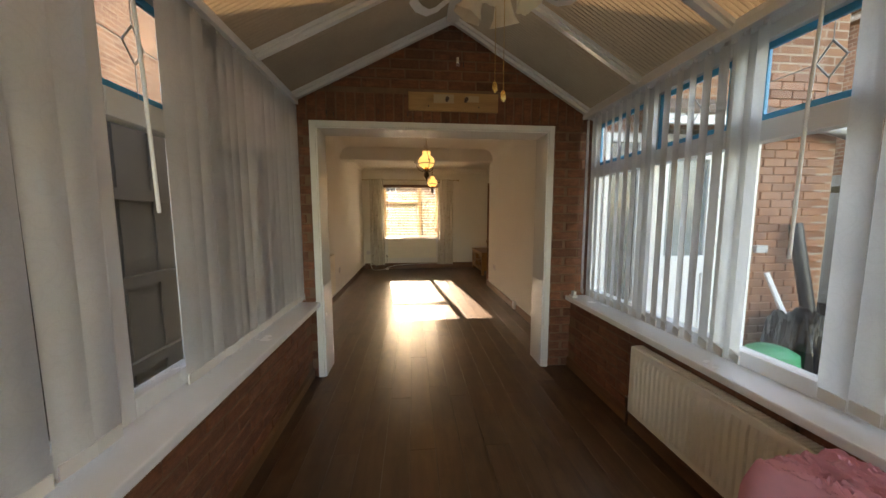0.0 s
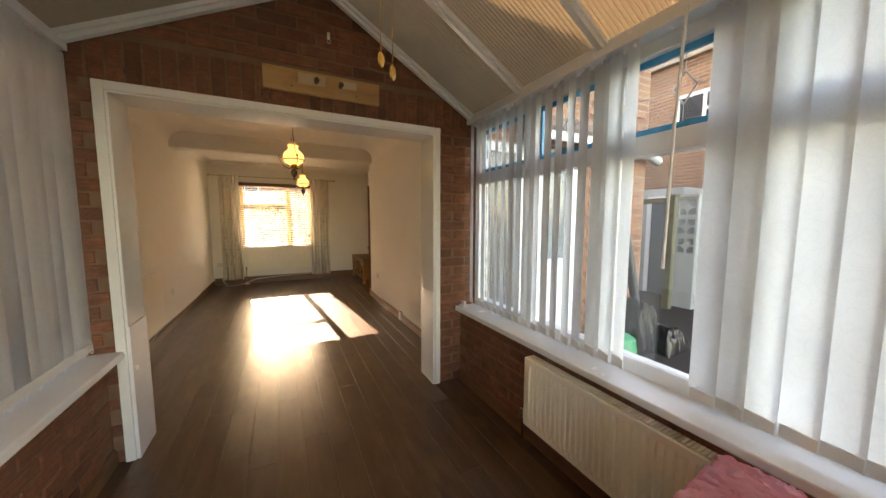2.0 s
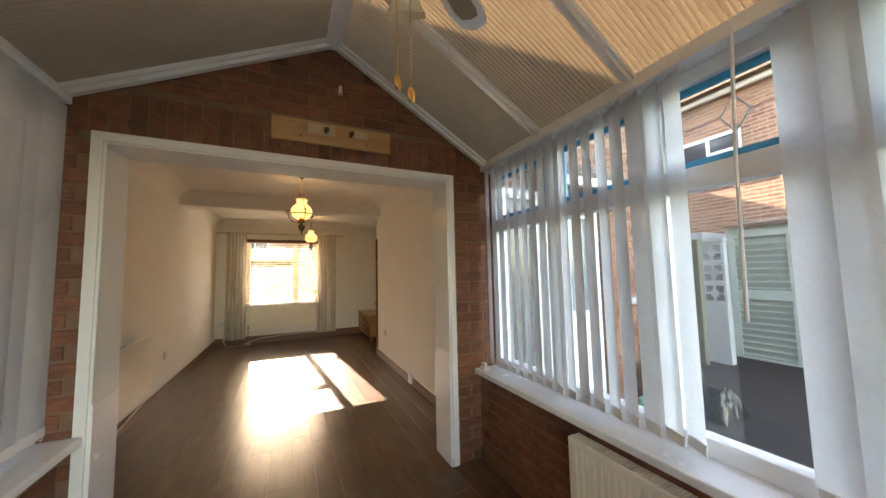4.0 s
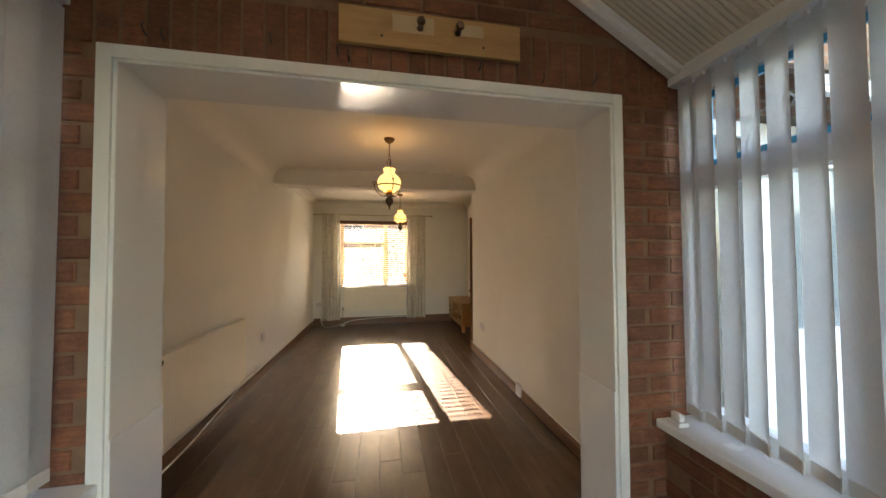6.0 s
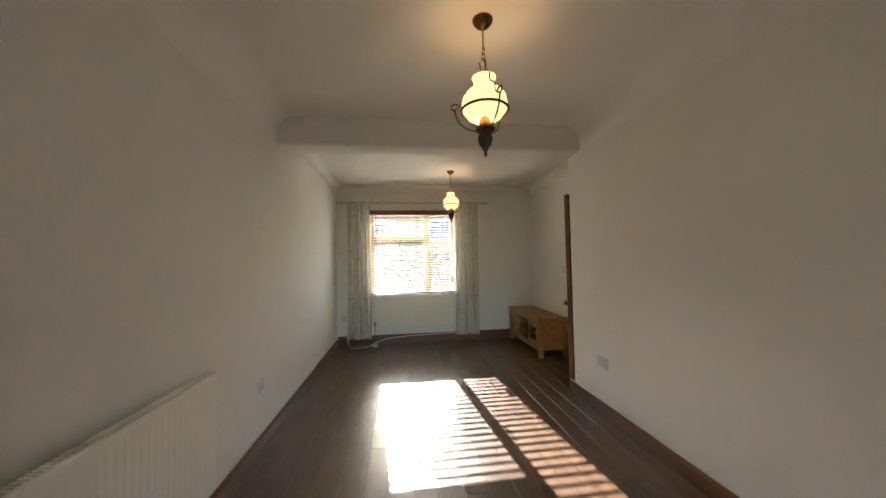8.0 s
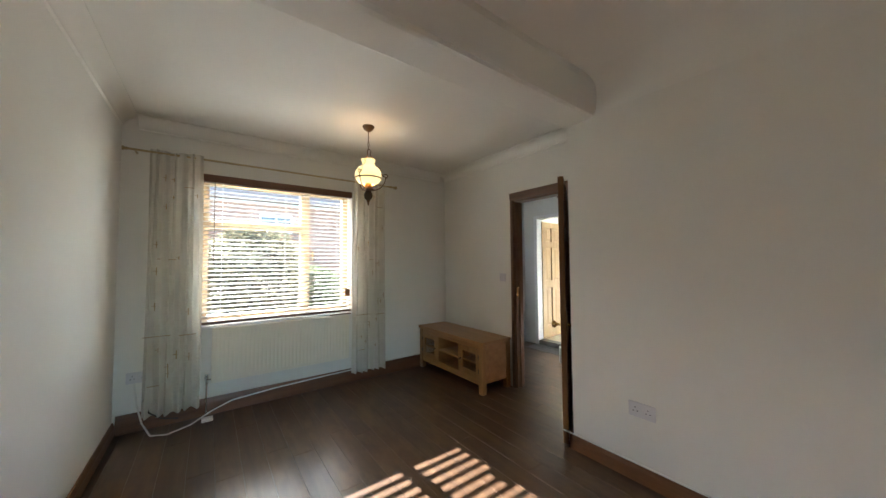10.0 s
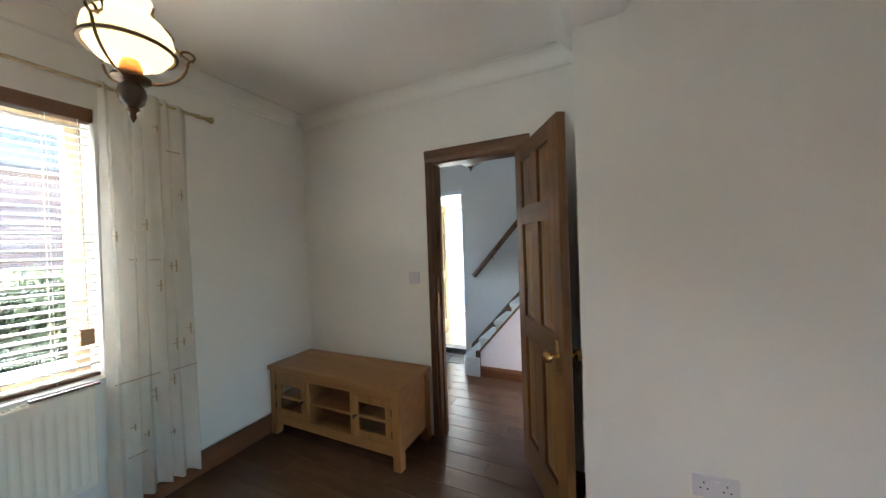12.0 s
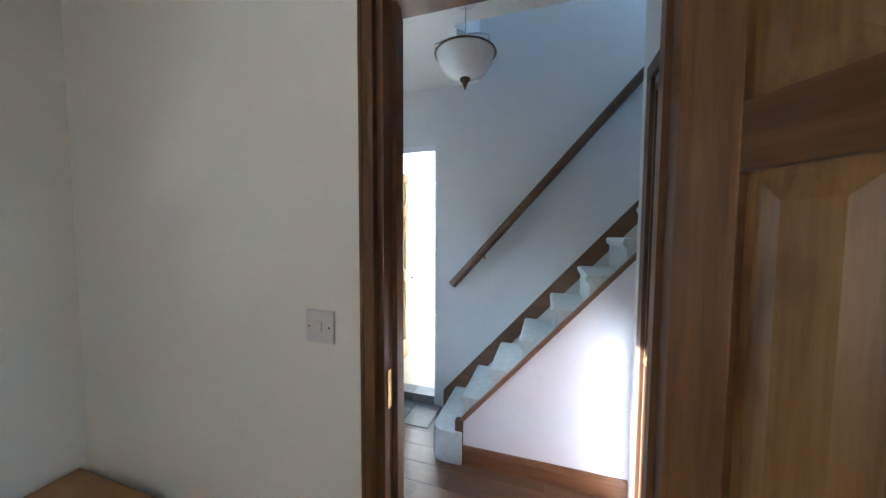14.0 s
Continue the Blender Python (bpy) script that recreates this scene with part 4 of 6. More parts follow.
# ---- television bench ----
tv = thing("tv_bench", (3.362, 9.90, 0), "honey oak low television bench with glazed doors and open shelves", "tv bench")
TL, TD, TH = 0.58, 0.203, 0.52      # half length, half depth, height
block("top", (-TD - 0.012, TD, -TL - 0.012, TL + 0.012, TH - 0.034, TH), OAK, tv, 0.006)
for sx in (-1, 1):
    for sy in (-1, 1):
        bm = bmesh.new()
        cx, cy = sx * (TD - 0.028), sy * (TL - 0.028)
        box(bm, cx - 0.028, cx + 0.028, cy - 0.028, cy + 0.028, 0, TH - 0.035, 0.004)
        part("leg", bm, OAKUP, tv)
block("bottom_board", (-TD + 0.02, TD - 0.02, -TL + 0.03, TL - 0.03, 0.10, 0.12), OAK, tv)
block("lower_rail", (-TD + 0.008, -TD + 0.03, -TL + 0.056, TL - 0.056, 0.085, 0.15), OAK, tv, 0.003)
block("upper_rail", (-TD + 0.008, -TD + 0.03, -TL + 0.056, TL - 0.056, TH - 0.085, TH - 0.035), OAK, tv, 0.003)
for sy in (-1, 1):
    block("side_panel", (-TD + 0.056, TD - 0.056, sy * (TL - 0.02) - 0.009, sy * (TL - 0.02) + 0.009, 0.10, TH - 0.035), OAK, tv)
    block("divider", (-TD + 0.012, TD - 0.03, sy * 0.20 - 0.012, sy * 0.20 + 0.012, 0.12, TH - 0.035), OAK, tv)
    block("inner_shelf", (-TD + 0.05, TD - 0.03, min(sy * 0.215, sy * 0.53), max(sy * 0.215, sy * 0.53), 0.27, 0.285), OAK, tv)
    dd = block("glazed_door", (0, 0.001, 0, 0.001, 0, 0.001), OAK, tv)
    bm = bmesh.new()
    y0, y1 = sorted((sy * 0.214, sy * (TL - 0.058)))
    z0, z1 = 0.153, TH - 0.088
    for q in ((y0, y0 + 0.05, z0, z1), (y1 - 0.05, y1, z0, z1), (y0 + 0.05, y1 - 0.05, z0, z0 + 0.05), (y0 + 0.05, y1 - 0.05, z1 - 0.05, z1)):
        box(bm, -TD + 0.006, -TD + 0.026, *q, bevel=0.002)
    box(bm, -TD + 0.010, -TD + 0.022, y0 + 0.05, y1 - 0.05, (z0 + z1) / 2 - 0.009, (z0 + z1) / 2 + 0.009)
    dd.data = mesh_of("glazed_door", bm, OAKUP)
    block("glass", (-TD + 0.014, -TD + 0.018, y0 + 0.05, y1 - 0.05, z0 + 0.05, z1 - 0.05), GLASS, dd)
    bm = bmesh.new()
    lathe(bm, [(0.007, 0), (0.006, 0.012), (0.013, 0.02), (0.012, 0.028), (0.003, 0.031)], 12)
    bmesh.ops.transform(bm, matrix=pose(-TD + 0.006, sy * 0.24, (z0 + z1) / 2, 0, -90, 0), verts=bm.verts)
    part("knob", bm, DARKWOOD, dd, smooth=True)
    for z in (z0 + 0.05, z1 - 0.09):
        yh = sy * (TL - 0.0575)
        block("hinge", (-TD - 0.001, -TD + 0.006, yh - 0.004, yh + 0.004, z, z + 0.04), DARK, dd)
block("middle_shelf", (-TD + 0.02, TD - 0.03, -0.188, 0.188, 0.272, 0.29), OAK, tv, 0.002)
block("back_panel", (TD - 0.03, TD - 0.022, -TL + 0.056, TL - 0.056, 0.12, TH - 0.035), OAK, tv)


# ---- sockets and switches ----
def face_plate(name, at, turn, w, h, label, kind):
    p = thing(name, at, label, "socket" if kind != "switch" else "light switch", turn=turn)
    block("plate", (-w / 2, w / 2, -0.009, 0, -h / 2, h / 2), SOCKET, p, 0.003)
    if kind == "switch":
        block("rocker", (-0.008, 0.008, -0.0125, -0.0085, -0.014, 0.014), SOCKET, p, 0.001)
        for x in (-w * 0.36, w * 0.36):
            part("screw", lathe(bmesh.new(), [(0.003, 0), (0.003, 0.002)], 8), CHROME, p).matrix_local = pose(x, -0.0088, 0, 90)
    else:
        xs = (-0.035, 0.035) if kind == "double" else (0,)
        for x in xs:
            for dx, dz, ww, hh in ((0, 0.014, 0.0035, 0.009), (-0.011, -0.008, 0.007, 0.0045), (0.011, -0.008, 0.007, 0.0045)):
                block("pin_hole", (x + dx - ww / 2, x + dx + ww / 2, -0.0098, -0.0088, dz - hh / 2, dz + hh / 2), DARK, p)
        if kind == "double":
            for x in (-0.007, 0.007):
                block("rocker", (x - 0.005, x + 0.005, -0.013, -0.0085, 0.008, 0.026), SOCKET, p, 0.001)
    return p


face_plate("wall_socket", (RX, 7.832, 0.425), -90, 0.147, 0.087, "white double socket on the white wall", "double")
face_plate("wall_socket", (LX, 7.785, 0.435), 90, 0.087, 0.087, "white single socket on the side wall", "single")
face_plate("light_switch", (DX, 9.43, 1.15), -90, 0.087, 0.087, "white light switch beside the doorway", "switch")
face_plate("wall_socket", (0.52, FY, 0.42), 0, 0.147, 0.087, "white double socket below the curtain", "double")
face_plate("wall_socket", (RX, 5.32, 0.85), -90, 0.087, 0.147, "white blank plate beside the opening", "blank")
jb = thing("junction_box", (RX, 6.605, 0.078), "small white junction box on the skirting", "junction box")
block("case", (-0.042, -0.012, -0.045, 0.045, -0.05, 0.06), SOCKET, jb, 0.006)


# ---- vertical blinds of the conservatory ----
def slat_mesh_for(width, length):
    bm = bmesh.new()
    n = 6
    top = []
    for z in (0, -length + 0.05, -length):
        top.append([bm.verts.new((0.006 * math.cos(math.pi * (i / n - 0.5)) - 0.003, (i / n - 0.5) * width, z)) for i in range(n + 1)])
    for a, c in zip(top, top[1:]):
        for i in range(n):
            bm.faces.new((a[i], a[i + 1], c[i + 1], c[i]))
    bmesh.ops.solidify(bm, geom=bm.faces[:], thickness=0.0008)
    return mesh_of("slat", bm, FABRIC, True)


def vertical_blind(at, slats, label, sign, length):
    vb = thing("vertical_blind", at, label, "blind", group="vertical blinds of the conservatory")
    ys = [s[0] for s in slats]
    block("headrail", (-0.018, 0.018, BACK + 0.1 - at[1], GY - 0.02 - at[1], 0.0, 0.035), UPVC, vb, 0.004)
    me = slat_mesh_for(0.098, length)
    wm = mesh_of("weight", box(bmesh.new(), -0.0035, 0.0035, -0.044, 0.044, -length + 0.002, -length + 0.042), SLATWEIGHT)
    cm = mesh_of("carrier", box(bmesh.new(), -0.006, 0.006, -0.006, 0.006, -0.012, 0.002), UPVC)
    for y, a, tilt in slats:
        s = new("slat", me)
        s.parent = vb
        s.matrix_local = pose(0, y - at[1], -0.012, tilt, 0, -sign * a)
        for nm, d in (("weight", wm), ("carrier", cm)):
            w = new(nm, d)
            w.parent = s
    ys = sorted(ys)
    bm = bmesh.new()
    for y0, y1 in zip(ys, ys[1:]):
        if y1 - y0 < 0.13:
            tube(bm, [(sign * 0.03, y0 - at[1] + 0.02, -length + 0.01), (sign * 0.032, (y0 + y1) / 2 - at[1], -length - 0.006), (sign * 0.03, y1 - at[1] - 0.02, -length + 0.01)], 0.0012, 5)
    tagged(part("bead_chain", bm, UPVC, vb), kind="stuff")
    return vb


rnd = random.Random(4)
right_slats = [(4.84 - 0.0815 * k, 20 + 0.3 * k + rnd.uniform(-4, 4), rnd.uniform(-0.3, 0.3)) for k in range(17)]
right_slats += [(3.205 - 0.084 * k, 12 + rnd.uniform(-4, 4), rnd.uniform(-0.3, 0.3)) for k in range(33)]
vertical_blind((3.045, 2.6, EAVE - 0.05), right_slats, "white fabric vertical blind, slats half open with a gap", 1, 1.43)
left_slats = [(4.86 - 0.0783 * k, 8 + rnd.uniform(-7, 9), rnd.uniform(-0.3, 0.3)) for k in range(17)]
left_slats += [(3.25 - 0.102 * k, 1 + rnd.uniform(-5, 4), rnd.uniform(-0.8, 0.8)) for k in range(30)]
vertical_blind((0.745, 2.6, EAVE_L - 0.05), left_slats, "white patterned fabric vertical blind, slats closed with a gap", 1, 1.49)
for x, y, lab in ((0.768, 3.42, "white plastic wand hanging from the blind"), (3.022, 3.33, "white plastic wand hanging from the blind")):
    w = thing("blind_wand", (x, y, (EAVE_L if x < 2 else EAVE) - 0.055), lab, "blind wand", group="blind wands")
    part("wand", tube(bmesh.new(), [(0, 0, 0.03), (0.004, 0.02, -0.4), (0.008, 0.03, -0.83 if x < 2 else -0.95)], 0.006, 8), UPVC, w)


# ---- conservatory: fan, hook board, bags ----
fan = thing("ceiling_fan", (1.965, 3.62, 0), "white ceiling fan with cane-inset blades and tulip glass lights", "ceiling fan")
part("down_rod", tube(bmesh.new(), [(-0.03, 0, 2.81), (0, 0, 2.45)], 0.012, 10), UPVC, fan)
part("motor", lathe(bmesh.new(), [(0.03, 2.49), (0.085, 2.46), (0.1, 2.42), (0.095, 2.36), (0.05, 2.33), (0.045, 2.28), (0.02, 2.27)], 28), UPVC, fan, smooth=True)
for k in range(4):
    a = 2 * math.pi * k / 4 + 0.62
    m = pose(0, 0, 2.385, 10, 0, math.degrees(a))
    bm = bmesh.new()
    out = [(0.16, -0.05), (0.24, -0.062), (0.46, -0.072), (0.53, -0.055), (0.55, 0.0), (0.53, 0.055), (0.46, 0.072), (0.24, 0.062), (0.16, 0.05)]
    inn = [(0.24, -0.032), (0.27, -0.040), (0.44, -0.046), (0.48, -0.036), (0.49, 0.0), (0.48, 0.036), (0.44, 0.046), (0.27, 0.040), (0.24, 0.032)]
    for z in (-0.005, 0.005):
        vo = [bm.verts.new((x, y, z)) for x, y in out]
        vi = [bm.verts.new((x, y, z)) for x, y in inn]
        for i in range(9):
            j = (i + 1) % 9
            bm.faces.new((vo[i], vo[j], vi[j], vi[i]))
    bm.verts.ensure_lookup_table()
    for base in (0, 9):
        for i in range(9):
            j = (i + 1) % 9
            bm.faces.new((bm.verts[base + i], bm.verts[base + j], bm.verts[18 + base + j], bm.verts[18 + base + i]))
    bl = part("blade", bm, UPVC, fan)
    bl.matrix_local = m
    bm = bmesh.new()
    prism(bm, inn, 2, -0.002, 0.002)
    part("cane_inset", bm, plain("woven_cane", (0.30, 0.26, 0.20), 0.7, grain=240, bump=0.5) if "woven_cane" not in bpy.data.materials else bpy.data.materials["woven_cane"], bl)
    arm = part("blade_arm", box(bmesh.new(), 0.06, 0.2, -0.016, 0.016, -0.012, -0.004, 0.002), UPVC, fan)
    arm.matrix_local = m
for k in range(4):
    a = 2 * math.pi * k / 4 + 1.1
    bm = bmesh.new()
    seg, prof = 24, [(0.016, 0), (0.024, -0.03), (0.036, -0.07), (0.046, -0.11), (0.062, -0.14)]
    rings = []
    for i, (r, z) in enumerate(prof):
        rings.append([bm.verts.new(((r * (1 + (0.10 if i == 4 else 0.03 * (i > 1)) * math.cos(6 * t))) * math.cos(t), (r * (1 + (0.10 if i == 4 else 0.03 * (i > 1)) * math.cos(6 * t))) * math.sin(t), z)) for t in [2 * math.pi * s / seg for s in range(seg)]])
    for p, q in zip(rings, rings[1:]):
        for s in range(seg):
            bm.faces.new((p[s], p[(s + 1) % seg], q[(s + 1) % seg], q[s]))
    sh = part("tulip_shade", bm, PETAL, fan, "ivory tulip glass shade", smooth=True)
    sh.matrix_local = pose(0.062 * math.cos(a), 0.062 * math.sin(a), 2.27, 0, 28, math.degrees(a)) @ pose(0, 0, 0, 0, -56, 0)
    tube_bm = tube(bmesh.new(), [(0.02 * math.cos(a), 0.02 * math.sin(a), 2.29), (0.062 * math.cos(a), 0.062 * math.sin(a), 2.275)], 0.013, 8)
    part("lamp_holder", tube_bm, BRASS, fan)
for dx, dy, z1 in ((-0.01, 0.0, 1.848), (0.017, -0.03, 1.803)):
    part("pull_cord", tube(bmesh.new(), [(dx, dy, 2.30), (dx, dy, z1 + 0.02)], 0.0013, 5), BRASS, fan)
    bm = lathe(bmesh.new(), [(0.002, 0.005), (0.016, 0.003), (0.018, 0), (0.016, -0.003), (0.002, -0.005)], 18)
    bmesh.ops.scale(bm, vec=(0.8, 1.25, 1), verts=bm.verts)
    bmesh.ops.transform(bm, matrix=pose(dx, dy, z1, 90, 0, 30), verts=bm.verts)
    part("pull_medallion", bm, BRASS, fan, "gold oval medallion", smooth=True)

board = thing("hook_board", (1.952, GY - 0.012, 2.225), "raw pine board with two knob hooks screwed to the brick", "hook board")
block("plank", (-0.357, 0.357, -0.022, 0.0, -0.07, 0.07), PINEBOARD, board, 0.003)
block("worn_patch", (-0.16, 0.0, -0.0235, -0.0215, -0.01, 0.056), plain("clear_tape", (0.55, 0.42, 0.28), 0.2), board, 0.0, "strip of yellowed clear tape")
block("tape_strip", (0.10, 0.2, -0.0235, -0.0215, 0.002, 0.05), bpy.data.materials["clear_tape"], board, 0.0, "strip of yellowed clear tape")
for x in (-0.055, 0.095):
    bm = lathe(bmesh.new(), [(0.014, 0), (0.010, 0.012), (0.012, 0.03), (0.017, 0.04), (0.013, 0.05), (0.003, 0.053)], 14)
    bmesh.ops.transform(bm, matrix=pose(x, -0.022, 0.012, 90, 0, 0), verts=bm.verts)
    part("knob", bm, DARKWOOD, board, smooth=True)
for x, z in ((-0.2, -0.035), (0.2, -0.035)):
    bm = lathe(bmesh.new(), [(0.005, 0), (0.005, 0.002)], 10)
    bmesh.ops.transform(bm, matrix=pose(x, -0.022, z, 90, 0, 0), verts=bm.verts)
    part("screw", bm, DARK, board)
for x, z in ((1.02, 2.10), (1.36, 2.13), (2.03, 2.50), (2.42, 2.09), (1.63, 2.10)):
    nl = thing("nail", (x, GY - 0.006, z), "dark bent nail in the brickwork", "nail", group="nails in the brick gable")
    part("shank", tube(bmesh.new(), [(0, 0.008, 0), (0, -0.015, 0.006), (0, -0.018, 0.03)], 0.003, 6), DARK, nl)


def crumpled(name, x0, x1, y0, y1, base, top, material, seed, label, category, rough=0.05, soft=False):
    """A slack sheet thrown over something: a lumpy cushion of creases and folds."""
    bm = bmesh.new()
    n, mrow = 64, 64
    grid = []
    for i in range(n + 1):
        row = []
        for j in range(mrow + 1):
            u, v = i / n, j / mrow
            edge = min(1.0, 7 * min(u, 1 - u, v, 1 - v)) ** 0.5
            p = Vector((u * 5 + seed, v * 5, seed))
            ridge = 1 - abs(noise.noise(p * 1.3))
            fine = 1 - abs(noise.noise(p * 3.9 + Vector((9, 2, 4))))
            h = (top - base) * edge * (0.70 + 0.2 * noise.noise(p * 0.6)) + edge * rough * (ridge - 0.8) * 2.6 + edge * rough * 0.7 * (fine - 0.8) + edge * rough * 0.35 * (1 - abs(noise.noise(p * 9.1)) - 0.8)
            wx = 0.03 * noise.noise(p + Vector((3, 7, 1)))
            wy = 0.03 * noise.noise(p + Vector((5, 1, 8)))
            row.append(bm.verts.new((x0 + (x1 - x0) * u + wx, y0 + (y1 - y0) * v + wy, max(base, base + h))))
        grid.append(row)
    for a, c in zip(grid, grid[1:]):
        for j in range(mrow):
            bm.faces.new((a[j], a[j + 1], c[j + 1], c[j]))
    for ring in (grid[0], grid[-1], [r[0] for r in grid], [r[-1] for r in grid]):
        low = [bm.verts.new((q.co.x, q.co.y, base - 0.002)) for q in ring]
        for i in range(len(ring) - 1):
            bm.faces.new((ring[i], ring[i + 1], low[i + 1], low[i]))
    return tagged(part(name, bm, material, smooth=soft), label, category)


bag_case = thing("holdall", (2.70, 2.60, 0), "dark brown fabric holdall lying on the floor", "holdall")
DARKCLOTH = plain("dark_brown_cloth", (0.050, 0.044, 0.041), 0.85, vary=0.2, grain=300, bump=0.4)
block("body", (-0.11, 0.18, -0.75, 0.475, 0.0, 0.48), DARKCLOTH, bag_case, 0.05)
crumpled("holdall_flap", 2.58, 2.93, 1.85, 2.62, 0.46, 0.78, DARKCLOTH, 7.7, "dark grey-brown cloth heaped on the holdall", "cloth", 0.03)
crumpled("coat", 2.80, 2.95, 1.9, 2.86, 0.46, 0.84, DARKCLOTH, 3.1, "dark grey-brown coat heaped behind the pink bag", "coat", 0.014)

def draped_bag(x0, x1, y0, y1, base, top, material, label):
    """A slack film bag: a soft mound with long creases that run to a few peaks."""
    bm = bmesh.new()
    n = 90
    grid = []
    peaks = [(0.22, 0.72, 0.06), (0.55, 0.55, 0.05), (0.36, 0.30, 0.045), (0.8, 0.82, 0.04), (0.15, 0.45, 0.035)]
    for i in range(n + 1):
        row = []
        for j in range(n + 1):
            u, v = i / n, j / n
            edge = min(1.0, 16 * min(u, 1 - u, v, 1 - v)) ** 0.4
            h = (top - base) * edge * (0.88 + 0.10 * noise.noise(Vector((u * 2.2, v * 2.2, 1.7))))
            for pu, pv, ph in peaks:
                du, dv = u - pu, v - pv
                r, a = math.hypot(du, dv), math.atan2(dv, du)
                h += edge * 0.42 * ph * math.exp(-r * 7) * (1 + 0.55 * math.sin(7 * a + 9 * pu))
                h += edge * 0.010 * math.exp(-r * 2.6) * (1 - abs(noise.noise(Vector((a * 3.2, r * 2.0, pu * 9)))) * 2)
            p = Vector((u * 16 + v * 5, v * 7 - u * 3, 4.2))
            h += edge * 0.012 * (1 - 2.4 * abs(noise.noise(p))) + edge * 0.007 * (1 - 2.4 * abs(noise.noise(p * 2.3))) + edge * 0.003 * (1 - 2 * abs(noise.noise(p * 4.6)))
            wx = 0.025 * noise.noise(Vector((u * 6, v * 6, 8)))
            wy = 0.025 * noise.noise(Vector((u * 6, v * 6, 3)))
            row.append(bm.verts.new((x0 + (x1 - x0) * u + wx, y0 + (y1 - y0) * v + wy, max(base, base + h))))
        grid.append(row)
    for a, c in zip(grid, grid[1:]):
        for j in range(n):
            bm.faces.new((a[j], a[j + 1], c[j + 1], c[j]))
    for ring in (grid[0], grid[-1], [r[0] for r in grid], [r[-1] for r in grid]):
        low = [bm.verts.new((q.co.x, q.co.y, base - 0.002)) for q in ring]
        for i in range(len(ring) - 1):
            bm.faces.new((ring[i], ring[i + 1], low[i + 1], low[i]))
    return tagged(part("plastic_bag", bm, material, smooth=True), label, "plastic bag")


draped_bag(2.57, 2.87, 2.46, 3.08, 0.43, 0.655, PINK, "crumpled pink plastic bag on the dark holdall")

for x in (0.97, 1.59, 2.14, 2.66):
    nail = thing("cup_hook", (x, GY - 0.004, 2.112), "small dark metal hook driven into the brick", "hook", group="hooks over the opening")
    part("shank", tube(bmesh.new(), [(0, 0.01, 0), (0, -0.016, 0), (0, -0.026, 0.006), (0, -0.03, 0.018), (0, -0.026, 0.028)], 0.0032, 6), DARK, nail)
apex = thing("screw_eye", (1.985, GY - 0.004, 2.545), "small metal screw eye in the brick under the ridge", "hook")
part("plate", box(bmesh.new(), -0.01, 0.01, -0.006, 0.002, -0.02, 0.03, 0.002), CHROME, apex)
part("eye", tube(bmesh.new(), [(0.012 * math.sin(t), -0.012, -0.03 + 0.012 * math.cos(t)) for t in [2 * math.pi * k / 12 for k in range(13)]], 0.003, 6), CHROME, apex)
cleat = thing("cord_cleat", (2.985, 4.86, 0.64), "small white plastic cord holder standing on the sill", "cord cleat")
block("foot", (-0.025, 0.025, -0.03, 0.03, 0.0, 0.018), UPVC, cleat, 0.004)
block("clip", (-0.012, 0.012, -0.022, 0.022, 0.018, 0.05), UPVC, cleat, 0.005)

# ---- hall: stairs, handrail, lamp, doors ----
stairs = thing("staircase", (0, 0, 0), "carpeted staircase with dark strings and a boarded side", "staircase")
RISE, GOING, Y0S, SX0, SX1 = 0.195, 0.17, 9.50, 4.74, 5.235
for k in range(18):
    ya, z = Y0S - GOING * k, RISE * (k + 1)
    bm = bmesh.new()
    x0, y1 = SX0, ya
    out = [(y1 - GOING - 0.01, z - RISE - 0.02), (y1, z - RISE), (y1, z - 0.05), (y1 + 0.018, z - 0.035), (y1 + 0.022, z - 0.015), (y1 + 0.012, z), (y1 - GOING - 0.01, z)]
    prism(bm, out, 0, x0, SX1)
    part("step", bm, CARPET, stairs, smooth=True)
bm = bmesh.new()
bull = [(SX0 - 0.06 + 0.0, Y0S - 0.17)] + [(SX0 + 0.03 - 0.09 * math.cos(t), Y0S - 0.05 + 0.07 * math.sin(t)) for t in [math.pi / 2 * k / 6 for k in range(7)]] + [(SX1, Y0S + 0.02), (SX1, Y0S - 0.17)]
prism(bm, bull, 2, 0.0, RISE - 0.001)
part("bullnose_step", bm, CARPET, stairs, smooth=True)


def string_board(name, x0, x1, zlow, zhigh, y0, y1, material, k=1.17):
    bm = bmesh.new()
    prism(bm, [(y0, zlow), (y0, zhigh), (y1, zhigh + (y0 - y1) * k), (y1, zlow + (y0 - y1) * k)], 0, x0, x1)
    return part(name, bm, material, stairs)


string_board("wall_string", 5.236, 5.2495, -0.0, 0.15, 9.62, 6.3, RAILWOOD, 1.12)
string_board("outer_string", 4.705, 4.739, 0.225, 0.257, 9.35, 6.3, RAILWOOD, 1.147)
block("newel", (4.70, 4.744, 9.325, 9.375, 0.0, 0.26), DARKWOOD, stairs, 0.004)
bm = bmesh.new()
prism(bm, [(9.335, 0.0), (9.335, 0.24), (6.4, 0.24 + 2.935 * 1.147), (6.4, 0.0)], 0, 4.712, 4.732)
part("side_panelling", bm, HALLWHITE, stairs, "lilac white boarding under the stairs")
skirting(1, 8.445, 9.325, 4.712, -1, h=0.11)
rail = thing("handrail", (5.175, 0, 0), "dark round timber handrail fixed to the blue wall", "handrail")
part("rail", tube(bmesh.new(), [(0, 9.535, 1.0), (0, 7.9, 1.0 + 1.635 * 1.135)], 0.03, 14), RAILWOOD, rail, smooth=True)
